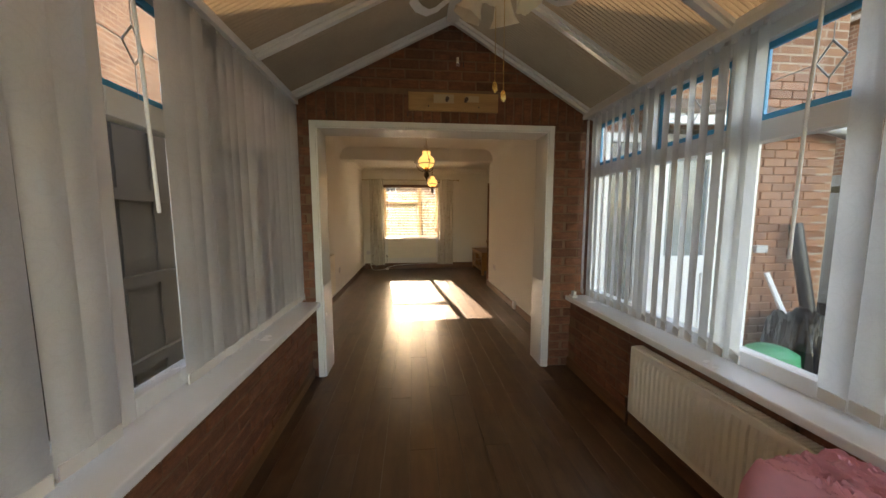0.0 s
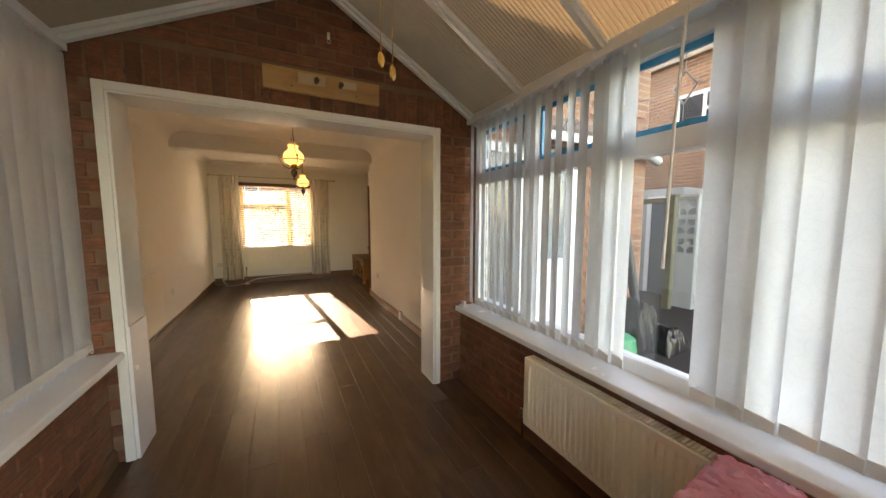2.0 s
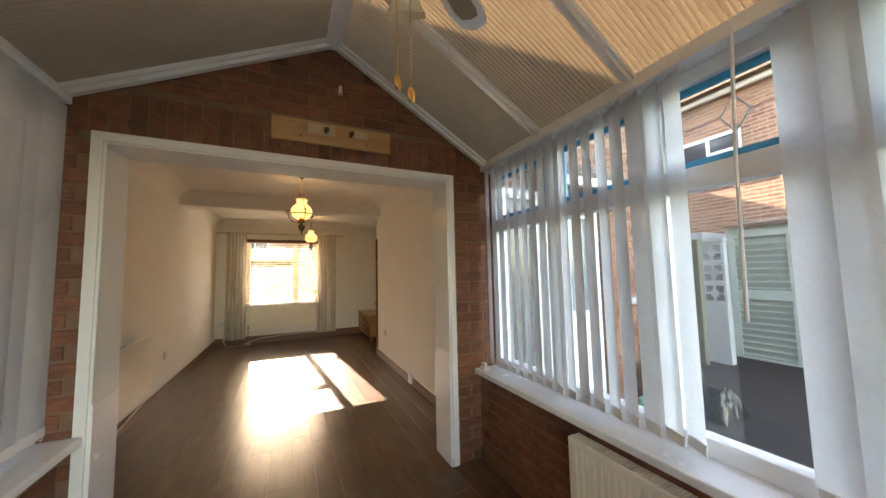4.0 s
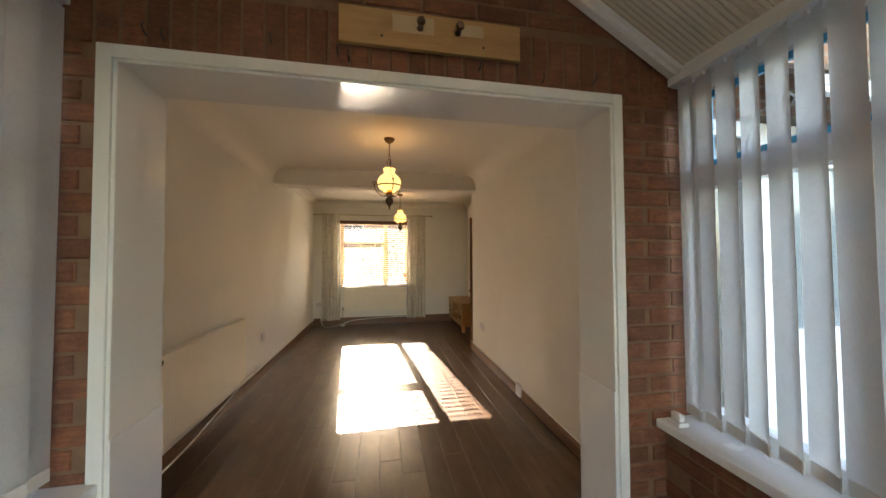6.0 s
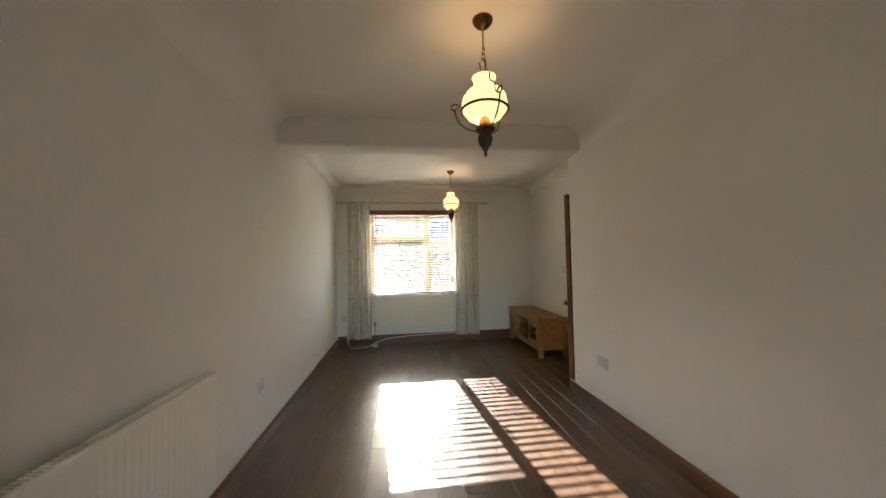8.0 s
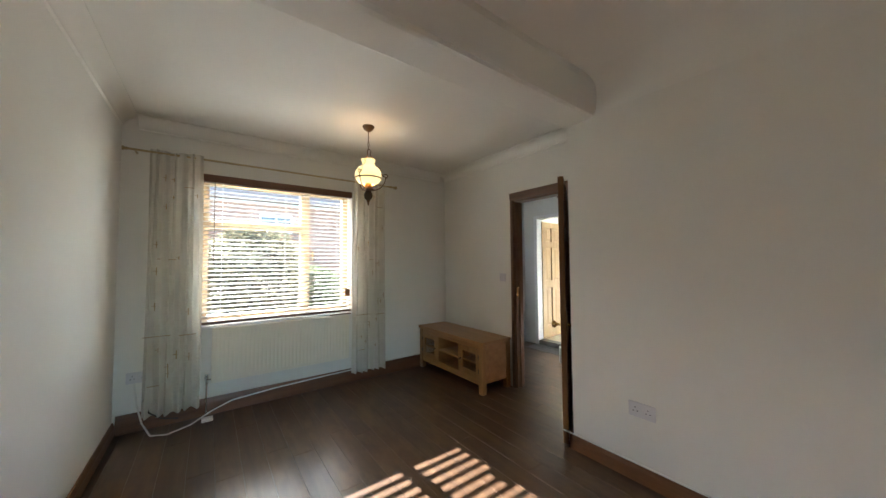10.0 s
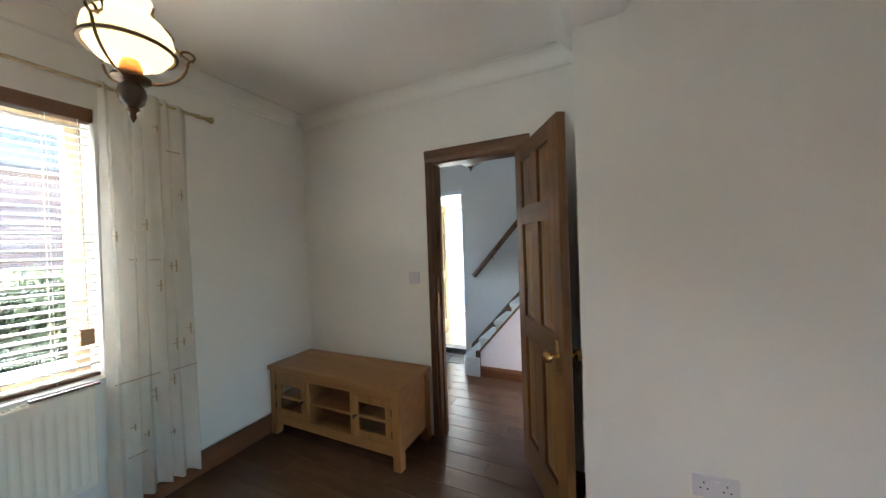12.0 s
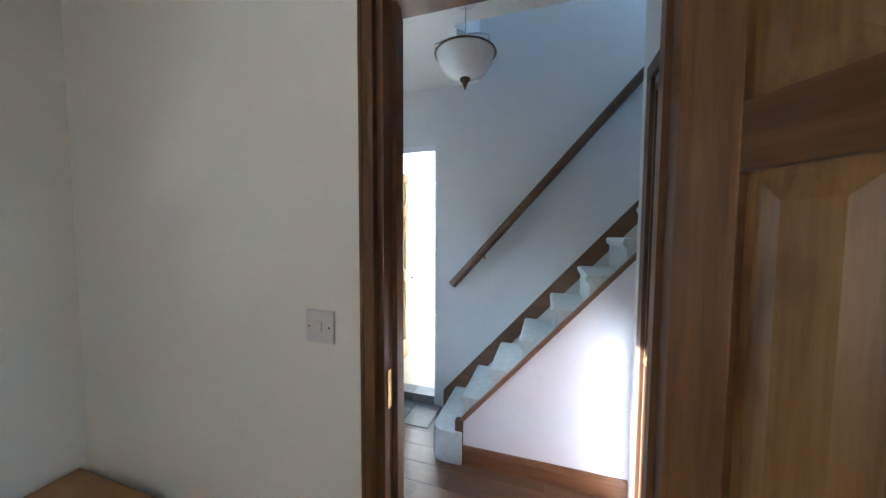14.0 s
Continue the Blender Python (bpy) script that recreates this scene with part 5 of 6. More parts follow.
for y in (9.3, 8.3):
    z = 1.0 + (9.535 - y) * 1.135
    part("bracket", tube(bmesh.new(), [(0.0, y, z - 0.02), (0.02, y, z - 0.06), (0.073, y, z - 0.06)], 0.006, 8), BRASS, rail)

hl = thing("hall_pendant", (4.41, 9.256, 2.48), "frosted glass bowl pendant with wire scrolls", "pendant lamp")
part("ceiling_rose", lathe(bmesh.new(), [(0.05, 0), (0.048, -0.015), (0.03, -0.026), (0.006, -0.03)], 20), UPVC, hl, smooth=True)
part("cord", tube(bmesh.new(), [(0, 0, -0.02), (0, 0, -0.2)], 0.003, 8), PIPE, hl)
bm = lathe_open([(0.135, -0.245), (0.137, -0.255), (0.125, -0.29), (0.095, -0.33), (0.05, -0.355), (0.012, -0.362)], 28)
part("bowl", bm, OPAL, hl, "frosted white glass bowl", smooth=True)
part("finial", lathe(bmesh.new(), [(0.026, -0.356), (0.024, -0.368), (0.012, -0.382), (0.008, -0.395), (0.002, -0.41)], 16), BRONZE, hl, smooth=True)
bm = bmesh.new()
tube(bm, [(0.142 * math.cos(t), 0.142 * math.sin(t), -0.248) for t in [2 * math.pi * k / 30 for k in range(31)]], 0.004, 6)
part("bowl_ring", bm, BRONZE, hl)
for k in range(6):
    a = 2 * math.pi * k / 6
    pts = []
    for j in range(17):
        t = j / 16
        r = 0.012 + 0.13 * math.sin(t * math.pi / 2) if t < 0.7 else 0.128 + 0.02 * math.sin((t - 0.7) / 0.3 * 5.5)
        z = -0.16 - 0.075 * t if t < 0.7 else -0.2125 - 0.03 * (1 - math.cos((t - 0.7) / 0.3 * 5.0)) * 0.6
        pts.append((r * math.cos(a), r * math.sin(a), z))
    part("scroll_arm", tube(bmesh.new(), pts, 0.0028, 6), PIPE, hl)

# wall and door frame at the hall's inner end
shell("wall_hall_inner", [(DX + 0.112, 3.86, 8.345, 8.445, 0, 3.0), (4.58, 4.705, 8.345, 8.445, 0, 3.0), (3.86, 4.58, 8.345, 8.445, 2.06, 3.0)], HALLBLUE, "pale blue wall with a doorway at the hall's inner end")
fr2 = thing("door_frame_inner", (0, 8.445, 0), "dark-stained timber frame of the inner hall door", "door frame", kind="structure")
for d in ((4.51, 4.58, 0, 0.018, 0, 2.06), (3.86, 3.93, 0, 0.018, 0, 2.06), (3.86, 4.58, 0, 0.018, 2.06, 2.13)):
    block("architrave", d, DARKWOOD, fr2, 0.004)
for d in ((4.50, 4.53, -0.1, 0, 0, 2.03), (3.91, 3.94, -0.1, 0, 0, 2.03), (3.94, 4.50, -0.1, 0, 2.0, 2.03)):
    block("jamb", d, DARKWOOD, fr2, 0.002)
d2 = panel_door("door_inner", 0.555, 1.98, DARKWOOD, "closed dark-stained timber door at the hall's inner end")
d2.matrix_world = pose(3.942, 8.355, 0.01)
d3 = panel_door("door_far_room", 0.66, 1.90, LIGHTPINE, "open pale pine six-panel door of the room beyond", knob=CHROME, plate=False)
d3.matrix_world = pose(5.36, 10.215, 0.075, 0, 0, 4)
fr3 = thing("door_frame_far", (HX, 0, 0), "white painted frame round the far doorway", "door frame", kind="structure")
for d in ((-0.014, 0.114, 10.225, 10.285, 0, 2.06), (-0.004, 0.104, 9.685, 9.70, 0, 2.06), (-0.014, 0.114, 9.70, 10.225, 2.01, 2.06)):
    block("jamb", d, UPVC, fr3, 0.003)
tiles = thing("threshold_tiles", (HX, 0, 0), "grey slate threshold tiles at the far doorway", "tiles", kind="structure")
for i in range(2):
    for j in range(3):
        x, y = -0.30 + 0.205 * i, 9.645 + 0.205 * j
        block("tile", (x, x + 0.2, y, y + 0.2, -0.004, 0.006), SLATE, tiles, 0.002)
for j in range(3):
    y = 9.705 + 0.19 * j
    block("tile", (0.0, 0.13, y, y + 0.186, 0.0, 0.074), SLATE, tiles, 0.002)
fw = thing("window_far_room", (0, FY, 0), "white glazed garden door of the room beyond", "window", kind="structure")
bm = bmesh.new()
for d in ((5.95, 6.01, 0.1, 2.12), (7.54, 7.6, 0.1, 2.12), (6.74, 6.80, 0.16, 2.06), (6.01, 7.54, 0.1, 0.16), (6.01, 7.54, 2.06, 2.12)):
    box(bm, d[0], d[1], 0.1, 0.16, d[2], d[3], 0.004)
part("window_frame", bm, UPVC, fw)
for x0, x1 in ((6.01, 6.74), (6.80, 7.54)):
    block("pane", (x0, x1, 0.126, 0.134, 0.16, 2.06), GLASS, fw).visible_shadow = False
c3 = curtain(6.05, 6.75, 7, 1.3, 0.12, "white sheer curtain at the garden door")
c3.location.y = FY - 0.12
fd = thing("door_front", (0, FY, 0), "white front door with a glass pane at the top", "door", kind="structure")
bm = bmesh.new()
for d in ((3.95, 4.02, 0.0, 2.05), (4.40, 4.85, 0.0, 2.05), (4.02, 4.40, 0.0, 0.95), (4.02, 4.40, 1.9, 2.05)):
    box(bm, d[0], d[1], 0.1, 0.15, d[2], d[3], 0.004)
part("leaf", bm, UPVC, fd)
for x0, x1 in ((4.02, 4.40),):
    block("pane", (x0, x1, 0.121, 0.129, 0.95, 1.9), GLASS, fd).visible_shadow = False

# cables at the front window
cab = thing("loose_cable", (0, FY, 0), "white cable trailing along the skirting under the radiator", "cable")
part("cable", tube(bmesh.new(), [(0.50, -0.03, 0.38), (0.52, -0.06, 0.22), (0.56, -0.12, 0.09), (0.62, -0.20, 0.012), (0.72, -0.24, 0.008), (0.86, -0.16, 0.008), (1.0, -0.07, 0.05), (1.15, -0.03, 0.09), (1.5, -0.026, 0.115), (2.0, -0.026, 0.13), (2.28, -0.026, 0.135)], 0.006, 8), WHITECABLE, cab, smooth=True)
block("plug_block", (0.93, 1.01, -0.17, -0.12, 0.0, 0.03), WHITECABLE, cab, 0.006)
cab2 = thing("loose_cable", (0, FY, 0), "dark cable looping to the floor behind the curtain", "cable")
part("cable", tube(bmesh.new(), [(0.555, -0.02, 0.36), (0.56, -0.06, 0.25), (0.6, -0.1, 0.15), (0.68, -0.13, 0.1), (0.78, -0.12, 0.07)], 0.005, 8), DARK, cab2, smooth=True)
cab3 = thing("surface_cable", (0, 0, 0), "white cable clipped along the top of the skirting", "cable")
part("cable", tube(bmesh.new(), [(LX + 0.012, 7.1, 0.11), (LX + 0.012, 8.0, 0.106), (LX + 0.012, 9.2, 0.106)], 0.006, 6), WHITECABLE, cab3)
part("cable", tube(bmesh.new(), [(LX + 0.03, 5.4, 0.012), (LX + 0.03, 6.3, 0.03), (LX + 0.02, 7.1, 0.108)], 0.006, 6), WHITECABLE, cab3)
cab4 = thing("surface_cable", (0, 0, 0), "white cable clipped along the top of the skirting", "cable")
part("cable", tube(bmesh.new(), [(RX - 0.012, 5.3, 0.108), (RX - 0.012, 6.6, 0.108), (RX - 0.012, 8.36, 0.106)], 0.005, 6), WHITECABLE, cab4)
cab5 = thing("surface_cable", (0, 0, 0), "white cable clipped along the skirting beside the curtain", "cable")
part("cable", tube(bmesh.new(), [(2.62, FY - 0.012, 0.151), (3.55, FY - 0.012, 0.152)], 0.005, 6), WHITECABLE, cab5)
bar = thing("wooden_batten", (2.12, FY - 0.06, 0.774), "short dark batten lying on the radiator", "batten")
block("stick", (-0.11, 0.11, -0.012, 0.012, -0.012, 0.0), DARKWOOD, bar, 0.002)
sp = thing("paint_chip", (2.02, 6.35, 0.0), "small grey flake lying on the floor", "debris")
part("flake", lathe(bmesh.new(), [(0.018, 0.001), (0.02, 0.003), (0.012, 0.006), (0.002, 0.007)], 7), PIPE, sp)

# ---- outside ----
tagged(part("ground", box(bmesh.new(), -400, 400, -400, 400, -0.4, -0.165), GRASS), "flat ground round the house", "ground", kind="structure")
tagged(block("road", (-60, 60, 19.0, 25.0, -0.2, -0.15), ROAD), "grey road in front of the houses", "road", kind="structure")
tagged(block("driveway", (-2.2, 9.0, FY + 0.30, 13.2, -0.2, -0.12), CONCRETE), "pale concrete drive in front of the window", "driveway", kind="structure")
tagged(block("pavement_front", (-60, 60, 17.2, 18.9, -0.2, -0.06), PAVING), "grey pavement beside the road", "pavement", kind="structure")
yard = tagged(block("pavement_yard", (3.2, 9.9, -2.0, 9.0, -0.2, -0.155), PAVING), "dark wet paving of the back yard", "pavement", kind="structure")
slab = None
for i in range(10):
    for j in range(10):
        x, y = 3.6 + 0.61 * i, 0.4 + 0.61 * j
        if slab is None:
            slab = block("paving_slab", (0, 0.6, 0, 0.6, -0.03, 0.0), PAVING, yard, 0.006)
            ob = slab
        else:
            ob = new("paving_slab", slab.data)
            ob.parent = yard
        ob.location = (x, y, -0.135 + 0.006 * ((i * 7 + j * 3) % 4) / 4)


def leaf_mass(bm, c, rad, count, size, rnd, low=-0.2):
    for _ in range(count):
        while True:
            d = Vector((rnd.gauss(0, 1), rnd.gauss(0, 1), rnd.gauss(0, 1))).normalized()
            if d.z > low:
                break
        k = rnd.uniform(0.72, 1.06) * (1 + 0.14 * noise.noise(d * 3 + Vector(c)))
        p = Vector((c[0] + d.x * rad[0] * k, c[1] + d.y * rad[1] * k, c[2] + d.z * rad[2] * k))
        q = Euler((rnd.uniform(0, 6), rnd.uniform(0, 6), rnd.uniform(0, 6))).to_matrix()
        s = size * rnd.uniform(0.6, 1.3)
        bm.faces.new([bm.verts.new(p + q @ Vector(v)) for v in ((-s, 0, 0), (0, -s * 0.5, s * 0.1), (s, 0, 0), (0, s * 0.5, s * 0.1))])


def shrub(c, rad, count, seed, label, size=0.07, leaf=None):
    sh = thing("shrub", (c[0], c[1], -0.165), label, "shrub", group="front garden shrubs")
    rnd = random.Random(seed)
    bm = bmesh.new()
    for k in range(5):
        a = 2 * math.pi * k / 5
        tube(bm, [(0.05 * math.cos(a), 0.05 * math.sin(a), 0), (rad[0] * 0.3 * math.cos(a), rad[1] * 0.3 * math.sin(a), rad[2] * 0.7), (rad[0] * 0.6 * math.cos(a), rad[1] * 0.6 * math.sin(a), rad[2] * 1.2)], [0.05, 0.035, 0.015], 7)
    part("branches", bm, BARK, sh)
    bm = bmesh.new()
    leaf_mass(bm, (0, 0, rad[2]), rad, count, size, rnd, -0.9)
    leaf_mass(bm, (0, 0, rad[2]), tuple(0.7 * r for r in rad), count // 2, size * 1.2, rnd, -0.9)
    part("crown", bm, leaf or HEDGE, sh)
    return sh


shrub((1.65, 14.2), (0.92, 0.9, 1.13), 5200, 1, "large rounded garden shrub with sparse olive-brown leaves", leaf=OLIVE)
shrub((-1.9, 14.8), (1.4, 1.1, 0.5), 4200, 2, "rounded green garden shrub")
shrub((3.0, 15.2), (0.8, 0.8, 0.7), 2500, 3, "small dark green garden shrub")


def tree(x, y, height, seed):
    t = thing("tree", (x, y, -0.165), "bare-topped street tree with a ragged crown", "tree", group="street trees")
    rnd = random.Random(seed)
    bm = bmesh.new()
    tube(bm, [(0, 0, 0), (0.05, 0.03, height * 0.3), (0.0, 0.08, height * 0.6), (0.1, 0.0, height * 0.9)], [0.17, 0.14, 0.09, 0.03], 10)
    tips = []
    for k in range(11):
        a, z0 = rnd.uniform(0, 6.28), height * rnd.uniform(0.3, 0.7)
        r = height * rnd.uniform(0.15, 0.3)
        tip = (r * math.cos(a), r * math.sin(a), z0 + r * rnd.uniform(0.7, 1.2))
        tube(bm, [(0.03, 0.04, z0), (tip[0] * 0.5, tip[1] * 0.5, (z0 + tip[2]) / 2 + 0.1), tip], [0.05, 0.03, 0.012], 6)
        tips.append(tip)
    part("trunk", bm, BARK, t)
    bm = bmesh.new()
    for tip in tips:
        leaf_mass(bm, tip, (height * 0.13,) * 3, 260, 0.11, rnd, -1)
    part("crown", bm, HEDGE, t)


tree(-5.0, 17.5, 5.5, 5)
tree(6.4, 18.0, 5.0, 8)


def house(name, x0, x1, y0, y1, h, face, label, windows):
    """A brick house with a pitched roof; face: 'y-' or 'x-', the side with the windows, each (u0, u1, z0, z1)."""
    ho = thing(name, (x0, y0, -0.165), label, "house")
    w, d = x1 - x0, y1 - y0
    bm = bmesh.new()
    box(bm, 0, w, 0, d, 0, h)
    part("wall", bm, FARBRICK, ho)
    bm = bmesh.new()
    if face == "y-":
        prism(bm, [(-0.35, h), (d / 2, h + d * 0.32), (d + 0.35, h), (d + 0.35, h + 0.12), (d / 2, h + d * 0.32 + 0.15), (-0.35, h + 0.12)], 0, -0.2, w + 0.2)
    else:
        prism(bm, [(-0.35, h), (w / 2, h + w * 0.32), (w + 0.35, h), (w + 0.35, h + 0.12), (w / 2, h + w * 0.32 + 0.15), (-0.35, h + 0.12)], 1, -0.2, d + 0.2)
    part("roof", bm, ROOFTILE, ho)
    for u0, u1, z0, z1 in windows:
        bm = bmesh.new()
        um = (u0 + u1) / 2
        for a, b, c, e in ((u0, u0 + 0.07, z0, z1), (u1 - 0.07, u1, z0, z1), (u0 + 0.07, u1 - 0.07, z0, z0 + 0.08), (u0 + 0.07, u1 - 0.07, z1 - 0.07, z1), (um - 0.03, um + 0.03, z0 + 0.08, z1 - 0.07), (u0 + 0.07, um - 0.03, z1 - 0.42, z1 - 0.35)):
            if face == "y-":
                box(bm, a, b, -0.05, 0.02, c, e)
            else:
                box(bm, -0.05, 0.02, a, b, c, e)
        wd = part("window", bm, UPVC, ho)
        dims = (u0 + 0.05, u1 - 0.05, -0.02, -0.01, z0 + 0.05, z1 - 0.05) if face == "y-" else (-0.02, -0.01, u0 + 0.05, u1 - 0.05, z0 + 0.05, z1 - 0.05)
        block("pane", dims, plain("dark_window_pane", (0.05, 0.06, 0.07), 0.08) if "dark_window_pane" not in bpy.data.materials else bpy.data.materials["dark_window_pane"], wd)
    bm = bmesh.new()
    tube(bm, [(0 - 0.08, -0.12, h - 0.05), (w + 0.08, -0.12, h - 0.05)] if face == "y-" else [(-0.12, 0, h - 0.05), (-0.12, d, h - 0.05)], 0.06, 8)
    part("gutter", bm, UPVC, ho)
    return ho


house("house", -14, -3, 29, 37, 5.2, "y-", "two-storey brick house across the road", [(1.2, 2.9, 0.9, 2.2), (5, 6.8, 0.9, 2.2), (1.2, 2.9, 3.4, 4.5), (5, 6.8, 3.4, 4.5)])
house("house", -2.6, 12, 29, 37, 5.2, "y-", "two-storey brick house across the road", [(1.2, 2.9, 0.9, 2.2), (6, 7.8, 0.9, 2.2), (1.2, 2.9, 3.4, 4.5), (6, 7.8, 3.4, 4.5)])
house("house", 9.7, 16.5, 4.4, 15.0, 5.1, "x-", "two-storey brick neighbour house beside the yard", [(1.4, 2.5, 3.3, 4.25), (5.2, 6.4, 3.3, 4.25)])
# This low wing is added only for the shadow it throws on the yard.
house("house", 8.1, 9.5, 8.6, 15.0, 3.4, "y-", "unseen brick wing beside the side passage, added to shade the yard", [(0.6, 1.4, 1.0, 1.9)])
house("house", -9.0, -2.3, -2.0, 15.0, 5.0, "y-", "two-storey brick neighbour house behind the fence", [(1.5, 3.0, 3.2, 4.3)])

# kitchen wing beside the conservatory
kit = thing("kitchen_wing", (0, 0, -0.16), "brick kitchen wing with a white back door", "building")
KY = 5.0
bm = bmesh.new()
box(bm, 3.30, 3.70, KY + 0.11, KY + 0.25, 0, 3.5)
box(bm, 4.48, 5.57, KY + 0.006, KY + 0.25, 0, 3.5)
box(bm, 3.70, 4.48, KY + 0.006, KY + 0.25, 2.25, 3.5)
# Gap in line with the stairwell's added opening, so sky light gets through.
box(bm, 3.30, 4.1, KY + 0.006, KY + 0.25, 3.5, 5.3)
box(bm, 5.1, 5.57, KY + 0.006, KY + 0.25, 3.5, 5.3)
box(bm, 4.1, 5.1, KY + 0.006, KY + 0.25, 4.8, 5.3)
box(bm, 5.27, 5.57, KY + 0.25, 8.0, 0, 5.3)
KWALL = part("wall", bm, YARDBRICK, kit)
bd = part("back_door", bmesh.new(), UPVC, kit)
bm = bmesh.new()
for d in ((3.71, 3.93, 0.02, 2.22), (4.33, 4.47, 0.02, 2.22), (3.93, 4.33, 0.02, 0.14), (3.93, 4.33, 2.0, 2.22), (3.93, 4.33, 0.95, 1.12), (3.31, 3.36, 0.02, 2.22), (3.64, 3.70, 0.02, 2.22), (3.36, 3.64, 0.02, 0.1), (3.36, 3.64, 2.14, 2.22)):
    box(bm, d[0], d[1], KY + 0.03, KY + 0.1, d[2], d[3], 0.005)
box(bm, 3.81, 4.37, KY + 0.05, KY + 0.08, 0.14, 0.95)
bd.data = mesh_of("back_door", bm, UPVC)
# Opaque panes: their greys paint in the dim interior and the glass's reflections.
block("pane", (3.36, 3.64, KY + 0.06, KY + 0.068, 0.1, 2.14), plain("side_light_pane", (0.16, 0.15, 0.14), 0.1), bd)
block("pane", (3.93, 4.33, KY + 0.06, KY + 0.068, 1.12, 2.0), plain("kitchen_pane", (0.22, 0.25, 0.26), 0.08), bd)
# Dark sheet painted in for the unlit kitchen behind the door.
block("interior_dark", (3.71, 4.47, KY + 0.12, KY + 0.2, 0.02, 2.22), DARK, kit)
wp = thing("waste_pipe", (0, KY, 0), "fat grey waste pipe fixed across the brick wall", "pipe")
part("pipe", tube(bmesh.new(), [(4.62, -0.08, 2.20), (4.9, -0.08, 2.17), (5.2, -0.1, 2.12), (5.45, -0.1, 2.09), (5.62, -0.1, 2.04)], 0.055, 14), PIPE, wp, smooth=True)
part("collar", tube(bmesh.new(), [(5.05, -0.09, 2.146), (5.12, -0.094, 2.134)], 0.066, 14), PIPE, wp, smooth=True)
part("bracket", tube(bmesh.new(), [(4.8, 0.01, 2.18), (4.8, -0.08, 2.18)], 0.02, 8), PIPE, wp)
cn = thing("porch_canopy", (0, KY, 0), "white-edged lead canopy over the back door", "canopy")
block("fascia", (3.62, 4.62, -0.28, -0.24, 2.06, 2.14), UPVC, cn, 0.006)
bm = bmesh.new()
prism(bm, [(-0.30, 2.14), (-0.30, 2.165), (0.01, 2.36), (0.01, 2.33)], 0, 3.58, 4.66)
part("sheet", bm, ROOFTILE, cn)
st = thing("outdoor_socket", (4.86, KY, 1.02), "grey outdoor socket on the brick wall", "socket")
block("case", (-0.06, 0.06, -0.04, 0.005, -0.035, 0.035), PIPE, st, 0.006)

for (x0, x1, y0, y1, top, seed) in ((4.78, 5.18, 4.50, 4.88, 0.75, 4.4), (5.05, 5.50, 4.35, 4.75, 0.38, 9.1)):
    ob = crumpled("refuse_bag", x0, x1, y0, y1, -0.13, top - 0.1, BLACKBAG, seed, "full black refuse bag slumped on the paving", "refuse bag", 0.08)
    tagged(ob, group="refuse bags in the yard")
pl = thing("leaning_pipe", (5.12, 4.80, -0.13), "black plastic pipe leaning against the brick wall", "pipe")
part("pipe", tube(bmesh.new(), [(0.10, -0.10, 0.0), (0.0, 0.12, 1.39)], 0.05, 14), MDARKPIPE, pl, smooth=True)
pl = thing("leaning_board", (4.92, 4.70, -0.13), "white plastic trim leaning against the brick wall", "board")
part("strip", tube(bmesh.new(), [(0.12, -0.10, 0.0), (-0.02, 0.24, 0.93)], 0.022, 6), UPVC, pl)
tub = thing("plastic_tub", (4.60, 4.60, -0.13), "upturned green plastic tub on the paving", "tub")
part("tub_shell", lathe(bmesh.new(), [(0.21, 0.0), (0.215, 0.03), (0.195, 0.05), (0.165, 0.33), (0.11, 0.365), (0.01, 0.37)], 24), GREENPLASTIC, tub, smooth=True)

# sheds and screen at the yard's far side
shed = thing("shed", (7.85, 0, -0.14), "pale green timber shed with louvred doors", "shed")
block("wall", (0.05, 1.6, 2.35, 5.44, 0, 2.08), GREENWHITE, shed)
for y0 in (2.38, 3.14, 3.90, 4.67):
    dr_ = part("louvred_door", bmesh.new(), GREENWHITE, shed)
    bm = bmesh.new()
    for a, b, c, e in ((y0, y0 + 0.08, 0.05, 2.02), (y0 + 0.66, y0 + 0.74, 0.05, 2.02), (y0 + 0.08, y0 + 0.66, 0.05, 0.15), (y0 + 0.08, y0 + 0.66, 1.0, 1.13), (y0 + 0.08, y0 + 0.66, 1.92, 2.02)):
        box(bm, -0.0, 0.045, a, b, c, e, 0.003)
    dr_.data = mesh_of("louvred_door", bm, GREENWHITE)
    for k in range(9):
        z = 0.19 + 0.092 * k
        for base in (0.0, 0.98):
            if z + base < 1.9:
                s = new("louvre", bpy.data.meshes.get("louvre_slat") or mesh_of("louvre_slat", box(bmesh.new(), 0.0, 0.075, 0.0, 0.58, -0.005, 0.005), GREENWHITE))
                s.parent = dr_
                s.matrix_local = pose(0.008, y0 + 0.08, z + base, 0, 62, 0)
bm = bmesh.new()
prism(bm, [(-0.05, 2.08), (-0.05, 2.12), (1.75, 2.36), (1.75, 2.28)], 1, 2.3, 5.48)
part("roof", bm, ROOFTILE, shed)
scr = thing("screen_wall", (7.28, 5.20, -0.14), "white pierced screen-block wall beside the shed", "wall")
block("coping", (-0.06, 0.06, -0.01, 0.30, 1.846, 1.89), SCREENBLOCK, scr, 0.004)
block("lower_wall", (-0.06, 0.06, 0.0, 0.30, 0, 0.958), SCREENBLOCK, scr, 0.004)
